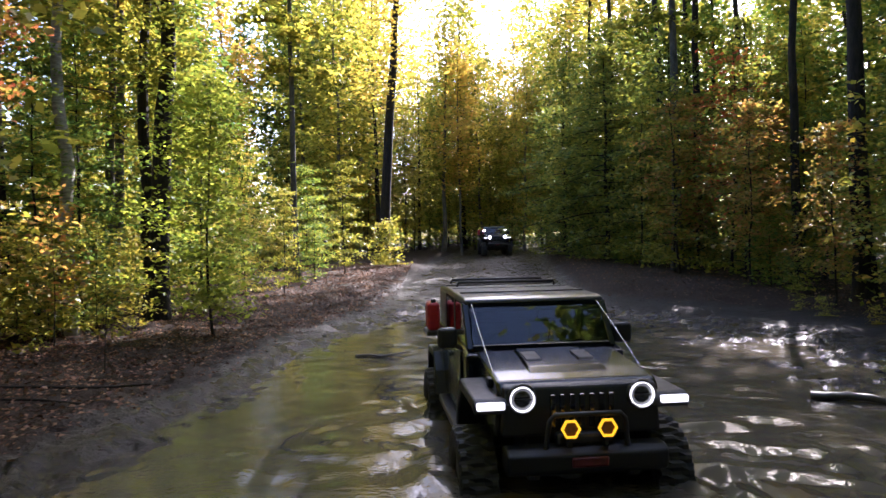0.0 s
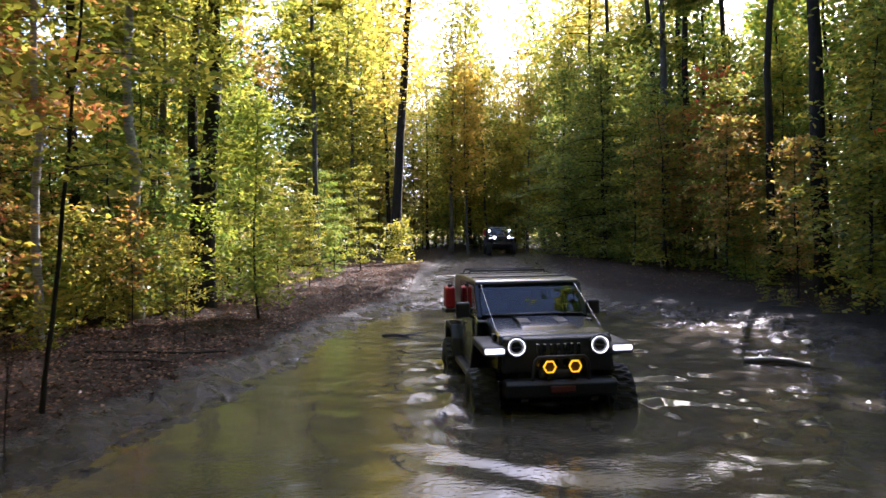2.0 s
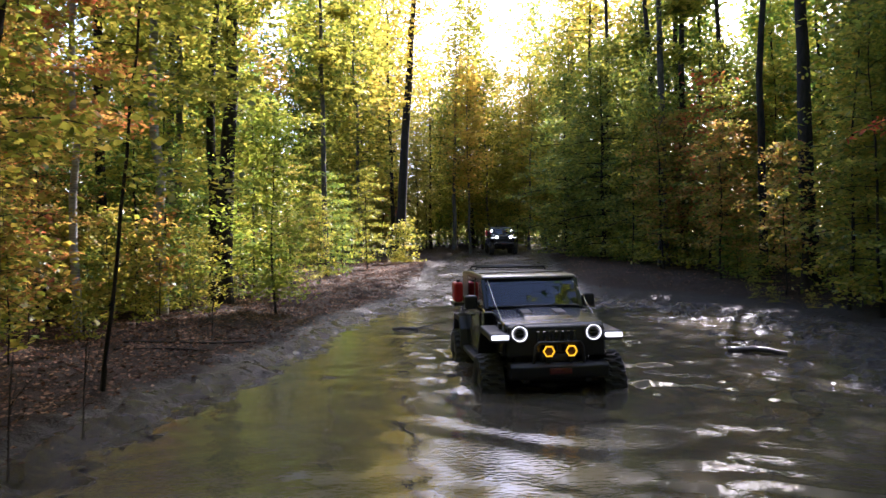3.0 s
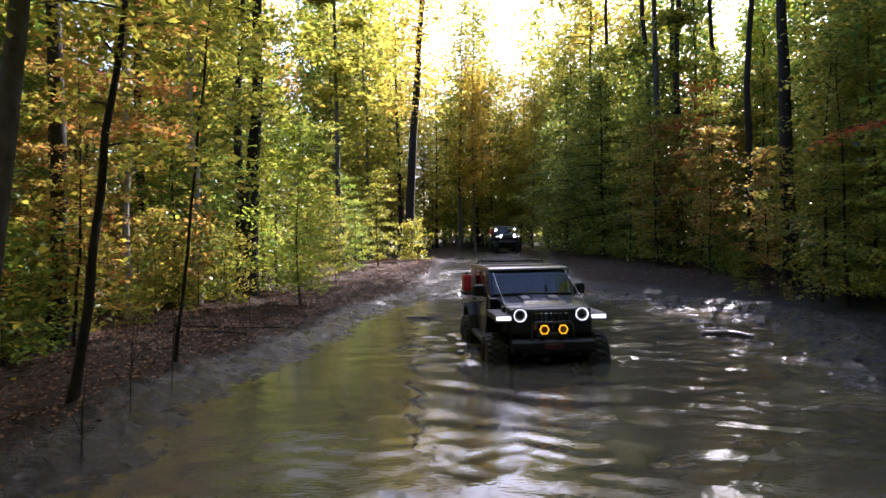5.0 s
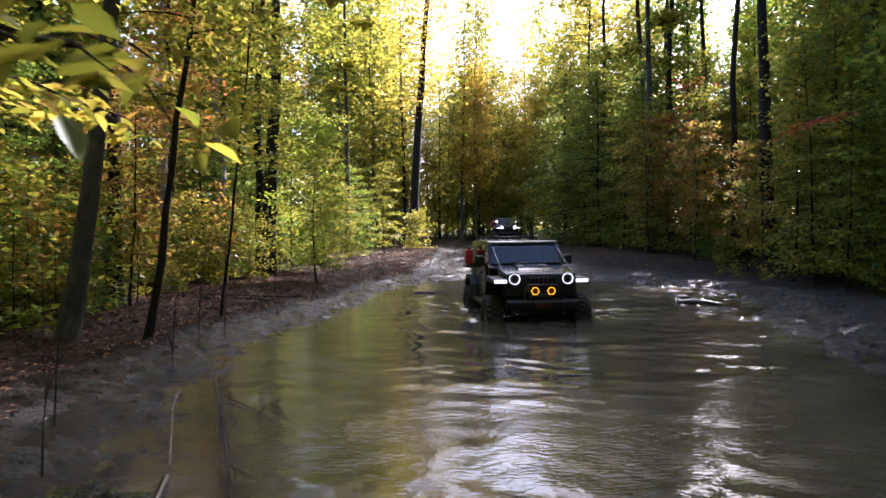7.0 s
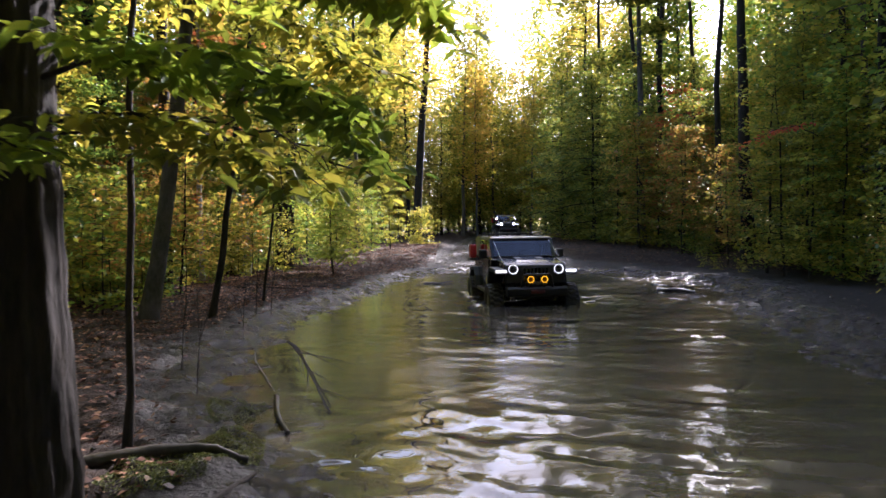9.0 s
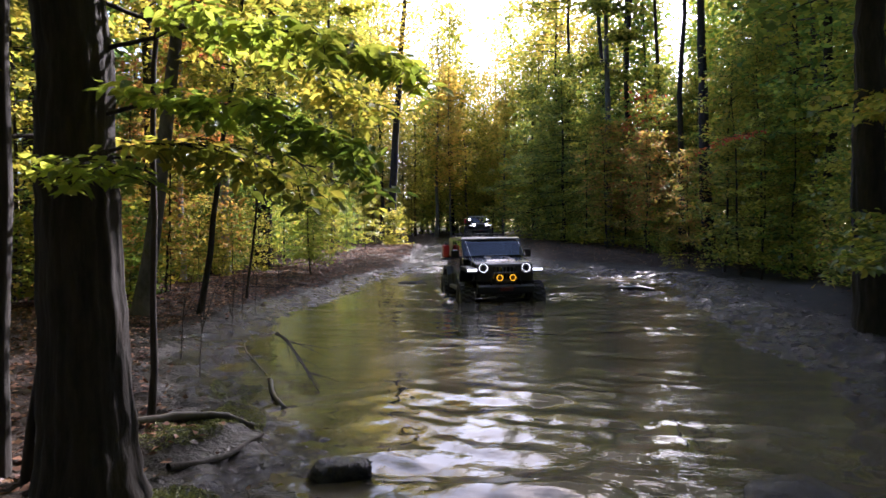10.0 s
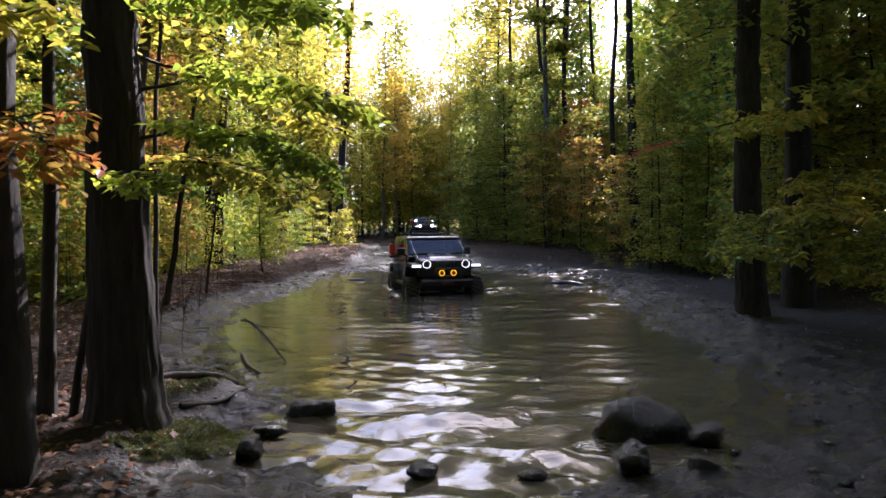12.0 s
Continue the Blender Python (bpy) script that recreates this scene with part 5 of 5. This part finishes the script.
stone(-1.48, -7.3, (0.2, 0.22, 0.26), 10, "upright dark stone on the muddy shore", 0.08)
stone(-1.42, -6.75, (0.34, 0.14, 0.1), 12, "flat dark stone on the shore", 0.05)
stone(0.35, -7.9, (0.2, 0.15, 0.1), 13, "small wet stone in the shallows", 0.02)


def stick(name, pts, r0, r1, mat, label, category="branch", twigs=0, seed=0, sides=7):
    rs = np.random.default_rng(seed)
    pts = np.array(pts, float)
    t = np.linspace(0, 1, len(pts))
    fine = np.linspace(0, 1, len(pts) * 4)
    path = np.stack([np.interp(fine, t, pts[:, k]) for k in range(3)], 1)
    for _ in range(3):
        path[1:-1] = (path[:-2] + 2 * path[1:-1] + path[2:]) / 4
    path = path + np.cumsum(rs.normal(0, r0 * 0.1, (len(fine), 3)), 0)
    tubes = [tube_arrays(path, np.linspace(r0, r1, len(fine)), sides, 0.08, rs)]
    for _ in range(twigs):
        i = rs.integers(len(fine) // 4, len(fine) - 1)
        L = rs.uniform(0.3, 0.9)
        d = path[-1] - path[0]
        d = d / np.linalg.norm(d) + rs.normal(0, 0.3, 3) * [1, 1, 0.6]
        tp = np.stack([path[i] + d * L * s + [0, 0, -0.05 * s * s] for s in np.linspace(0, 1, 5)])
        tubes.append(tube_arrays(tp, np.linspace(r1 * 1.2, r1 * 0.3, 5), 4))
    v, q = joined(tubes)
    return tagged(new(name, mesh_from(name, v, q, mat)), label, category)


def on_floor(pts, lift=0.02):
    return [(x, y, max(floor_z(x, y), -0.02) + lift) for x, y in pts]


stick("dead_branch", [(-2.75, -0.6, 0.2), (-2.4, -1.6, 0.28), (-2.05, -2.6, 0.16), (-1.7, -3.5, 0.0)], 0.017, 0.006, M_BARK, "bare dead branch hanging from the bank into the water", twigs=9, seed=1)
stick("dead_branch", [(-2.6, -1.2, 0.3), (-2.15, -2.3, 0.22), (-1.85, -3.0, 0.05)], 0.012, 0.005, M_BARK, "bare dead branch hanging from the bank into the water", twigs=7, seed=2)
stick("dead_branch", on_floor([(-3.3, -0.2), (-3.1, -0.9), (-2.75, -1.8), (-2.4, -2.7)], 0.03), 0.01, 0.006, M_STICK, "long pale bleached stick at the water's edge", seed=3)
stick("log", [(4.7, 8.75, 0.02), (5.1, 8.6, 0.06), (5.55, 8.4, 0.02)], 0.06, 0.045, M_WETWOOD, "wet dark log floating in the puddle", "log", seed=4)
stick("log", [(-1.55, 12.9, 0.0), (-1.2, 12.75, 0.05), (-0.9, 12.7, 0.0)], 0.035, 0.02, M_WETWOOD, "wet dark stick poking from the water", "log", 2, seed=5)
stick("dead_branch", on_floor([(-6.2, 9.1), (-5.4, 9.25), (-4.6, 9.3), (-4.0, 9.6)]), 0.03, 0.015, M_BARK, "fallen branch on the leaf litter", seed=6)
stick("dead_branch", on_floor([(-6.0, 8.3), (-5.0, 8.6), (-4.3, 8.5)]), 0.025, 0.012, M_BARK, "fallen branch on the leaf litter", seed=7)
stick("root", on_floor([(-2.9, -5.6), (-2.5, -5.35), (-2.2, -5.15), (-1.95, -5.1)], 0.045), 0.058, 0.026, M_WETWOOD, "mossy root across the bank", "root", seed=8)
stick("root", on_floor([(-2.2, -6.3), (-1.95, -6.0), (-1.8, -5.5)], 0.02), 0.03, 0.012, M_BARK, "tree root running to the water", "root", seed=9)
stick("dead_branch", on_floor([(-2.3, -3.0), (-2.15, -3.6), (-1.9, -4.2)], 0.05), 0.03, 0.015, M_WETWOOD, "wet black branch along the shore", seed=10)
for i, (sx, sy, sl) in enumerate(((-3.7, 0.6, 0.9), (-3.9, 2.0, 1.1), (-3.6, -2.0, 0.8), (-4.0, 3.4, 1.0), (-3.0, -3.2, 0.7), (-5.0, 10.4, 1.2))):
    z0 = floor_z(sx, sy)
    stick("seedling", [(sx, sy, z0 - 0.03), (sx + 0.02, sy, z0 + sl * 0.5), (sx + 0.06, sy + 0.02, z0 + sl)], 0.009, 0.004, M_BARK, "thin bare seedling stem on the bank", "seedling", 2, 20 + i, 5)


def moss_patch(x, y, rx, ry, n, seed):
    rs = np.random.default_rng(seed)
    a, r = rs.uniform(0, 6.283, n), np.sqrt(rs.uniform(0, 1, n))
    px, py = x + np.cos(a) * r * rx * (0.75 + 0.5 * noise2(np.cos(a) * 2 + x, np.sin(a) * 2 + y, 3)), y + np.sin(a) * r * ry
    c = np.stack([px, py, terrain(px, py)[0] + rs.uniform(0.0, 0.012, n)], 1)
    v, q = leaf_arrays(c, rs, 0.018, droop=-0.5, tilt=0.6, width=0.5)
    return tagged(new("moss", mesh_from("moss", v, q, M_MOSS, False)), "bright green moss on the bank", "moss", kind="stuff")


moss_patch(-1.95, -6.85, 0.42, 0.4, 9000, 1)
moss_patch(-2.15, -4.9, 0.25, 0.45, 4500, 2)
moss_patch(-2.5, -3.6, 0.25, 0.5, 2500, 3)
moss_patch(-2.35, -5.6, 0.3, 0.35, 3500, 4)
moss_patch(-2.05, -7.35, 0.3, 0.25, 6000, 5)


def mud_clods():
    """Kicked-up lumps of mud along the waterline and on the flats."""
    rs = np.random.default_rng(12)
    n = 60000
    x, y = rs.uniform(-5.5, 10, n), rs.uniform(-9.5, 20, n)
    z, mud, _ = terrain(x, y)
    d = pond_distance(x, y)
    odds = np.where(d > 0, np.exp(-d / np.where(x < 1, 0.22, 0.6)), np.exp(d / 0.25)) * (0.15 + 1.6 * np.clip(fractal(x * 0.9, y * 0.9, 3, 97) - 0.4, 0, 1))
    flat = (x > 3.4) & (z > -0.06) & (d < 2.0)
    odds = np.maximum(odds * np.where(x < 1, 0.35, 0.8), 0.16 * flat)
    keep = (rs.random(n) < odds * 0.9) & (z > -0.1)
    x, y, z = x[keep], y[keep], z[keep]
    k = len(x)
    size = 0.014 + 0.05 * rs.random(k) ** 4
    dirs = np.array([(1, 0, 0), (0, 1, 0), (-1, 0, 0), (0, -1, 0), (0, 0, 1), (0, 0, -1)], float)
    turn = rs.uniform(0, 6.28, k)
    v = dirs[None] * size[:, None, None] * rs.uniform(0.6, 1.5, (k, 6, 3)) + rs.normal(0, 0.25, (k, 6, 3)) * size[:, None, None]
    c, s = np.cos(turn)[:, None], np.sin(turn)[:, None]
    v = np.stack([v[..., 0] * c - v[..., 1] * s, v[..., 0] * s + v[..., 1] * c, v[..., 2] * 0.4], -1) + np.stack([x, y, z + size * 0.15], 1)[:, None]
    tri = np.array([(0, 1, 4), (1, 2, 4), (2, 3, 4), (3, 0, 4), (1, 0, 5), (2, 1, 5), (3, 2, 5), (0, 3, 5)])
    q = (np.arange(k)[:, None, None] * 6 + tri[None]).reshape(-1, 3)
    return tagged(new("mud_clods", mesh_from("mud_clods", v.reshape(-1, 3), q, M_MUD)), "small wet lumps of dark mud along the waterline", "mud", kind="stuff")


mud_clods()


def bough(pts, seed, leaf, n, size, label, r0=0.014, width=0.5, reach=0.42):
    """An overhanging bough with single ovate leaves in flat sprays."""
    rs = np.random.default_rng(seed)
    ob = thing("bough", label, "branch", "overhanging boughs")
    pts = np.array(pts, float)
    t = np.linspace(0, 1, len(pts))
    f = np.linspace(0, 1, 16)
    path = np.stack([np.interp(f, t, pts[:, k]) for k in range(3)], 1) + rs.normal(0, 0.012, (16, 3))
    st = new("stem", mesh_from("stem", *tube_arrays(path, np.linspace(r0, 0.004, 16), 6), M_BARK))
    st.parent = ob
    nodes = []
    for i in range(4, 16):
        for s in (-1, 1):
            d = path[min(i + 1, 15)] - path[i - 1]
            d = d / (np.linalg.norm(d) + 1e-6)
            side = np.array([-d[1], d[0], 0]) * s
            L = reach * rs.uniform(0.5, 1.1) * (1.15 - 0.5 * i / 15)
            tip = path[i] + (side * 0.85 + d * 0.6) * L + [0, 0, rs.normal(-0.04, 0.05)]
            mid = (path[i] + tip) / 2 + [0, 0, 0.02]
            twig = new("twig", mesh_from("twig", *tube_arrays(np.stack([path[i], mid, tip]), [0.004, 0.003, 0.0015], 4), M_BARK))
            twig.parent = ob
            nodes += [path[i] * (1 - k) + tip * k for k in np.linspace(0.25, 1.0, 7)]
    nodes = np.array(nodes)
    c = nodes[rs.integers(0, len(nodes), n)] + rs.normal(0, 1, (n, 3)) * [0.05, 0.05, 0.02]
    a, p, roll = rs.uniform(0, 6.283, n), -0.35 + rs.normal(0, 0.25, n), rs.normal(0, 0.35, n)
    d = np.stack([np.cos(a) * np.cos(p), np.sin(a) * np.cos(p), np.sin(p)], 1)
    h = np.stack([-np.sin(a), np.cos(a), 0 * a], 1)
    up = np.cross(d, h)
    s = h * np.cos(roll)[:, None] + up * np.sin(roll)[:, None]
    nn = np.cross(d, s)
    L = (size * rs.uniform(0.7, 1.25, n))[:, None]
    W = L * width
    rows = [c, c + d * L * 0.28 + s * W * 0.42 + nn * W * 0.12, c + d * L * 0.62 + s * W * 0.4 + nn * W * 0.1, c + d * L - nn * L * 0.08,
            c + d * L * 0.62 - s * W * 0.4 + nn * W * 0.1, c + d * L * 0.28 - s * W * 0.42 + nn * W * 0.12]
    v = np.stack(rows, 1).reshape(-1, 3)
    b = np.arange(n)[:, None] * 6
    q = np.concatenate([b + [0, 1, 2, 3], b + [0, 3, 4, 5]])
    lv = new("leaves", mesh_from("leaves", v, q, leaf, False))
    lv.parent = ob
    return ob


bough([(-2.4, -6.7, 2.25), (-1.9, -7.0, 2.3), (-1.4, -7.2, 2.2), (-0.95, -7.4, 2.0)], 1, M_BRIGHT, 700, 0.1, "leafy green bough reaching out from the thick trunk")
bough([(-2.4, -6.7, 2.6), (-1.8, -6.9, 2.7), (-1.2, -7.1, 2.6), (-0.75, -7.3, 2.4)], 2, M_BRIGHT, 700, 0.1, "leafy green bough reaching out from the thick trunk")
bough([(-2.4, -6.6, 2.9), (-1.9, -6.2, 2.85), (-1.4, -5.9, 2.7), (-1.0, -5.7, 2.5)], 3, M_YG, 520, 0.1, "leafy yellow-green bough over the water")
bough([(-2.4, -6.7, 3.2), (-1.8, -7.4, 3.05), (-1.3, -8.0, 2.9), (-0.9, -8.4, 2.75)], 4, M_BRIGHT, 650, 0.1, "leafy green bough reaching out from the thick trunk")
bough([(-3.2, -6.4, 2.2), (-2.8, -5.6, 2.3), (-2.3, -5.0, 2.25), (-1.9, -4.6, 2.15)], 5, M_YG, 260, 0.1, "yellow-green maple bough over the bank")
bough([(-2.45, -6.8, 1.9), (-2.2, -7.3, 1.95), (-1.95, -7.6, 1.85)], 6, M_BRIGHT, 200, 0.09, "small green bough beside the thick trunk", 0.008, 0.5, 0.28)
bough([(-2.4, -6.7, 2.05), (-2.0, -6.9, 2.1), (-1.6, -7.0, 2.0), (-1.25, -7.1, 1.85)], 10, M_YG, 420, 0.09, "leafy yellow-green bough beside the thick trunk", 0.01, 0.5, 0.36)
bough([(-2.7, -8.0, 3.0), (-2.75, -8.1, 3.0), (-2.7, -8.2, 2.75), (-2.3, -8.6, 2.6)], 11, M_YG, 600, 0.1, "leafy yellow-green bough over the bank")
bough([(-2.7, -8.0, 2.2), (-2.45, -8.3, 2.15), (-2.2, -8.5, 1.95)], 12, M_ORANGE, 300, 0.09, "orange autumn bough over the bank", 0.01, 0.5, 0.36)
bough([(6.6, 0.2, 1.9), (5.6, -1.6, 1.75), (4.8, -2.8, 1.5), (4.3, -3.6, 1.25)], 7, M_OLIVE, 1400, 0.13, "drooping leafy bough over the mud bank", 0.016, 0.55, 0.85)
bough([(7.2, -1.2, 2.5), (6.2, -2.4, 2.35), (5.4, -3.4, 2.1), (4.8, -4.2, 1.75)], 8, M_OLIVE, 1400, 0.13, "drooping leafy bough over the mud bank", 0.016, 0.55, 0.85)
bough([(7.5, -2.0, 1.6), (6.6, -2.8, 1.45), (5.8, -3.6, 1.2), (5.2, -4.3, 0.95)], 9, M_OLIVE, 1400, 0.13, "drooping leafy bough over the mud bank", 0.016, 0.55, 0.85)
bough([(7.4, 0.4, 3.4), (6.4, -0.8, 3.5), (5.6, -1.8, 3.3), (4.9, -2.6, 3.0)], 13, M_OLIVE, 1200, 0.13, "leafy bough high above the mud bank", 0.016, 0.55, 0.85)
bough([(9.3, 9.6, 4.1), (8.6, 9.2, 4.3), (7.9, 8.9, 4.2), (7.2, 8.6, 3.9)], 14, M_RED, 150, 0.11, "red autumn maple bough at the edge of the wood", 0.014, 0.6, 0.6)
bough([(-2.4, -6.7, 2.0), (-1.9, -6.7, 2.1), (-1.4, -6.55, 2.05), (-1.0, -6.4, 1.86)], 15, M_YG, 90, 0.1, "yellow-green leafy twig beside the thick trunk", 0.008, 0.55, 0.3)
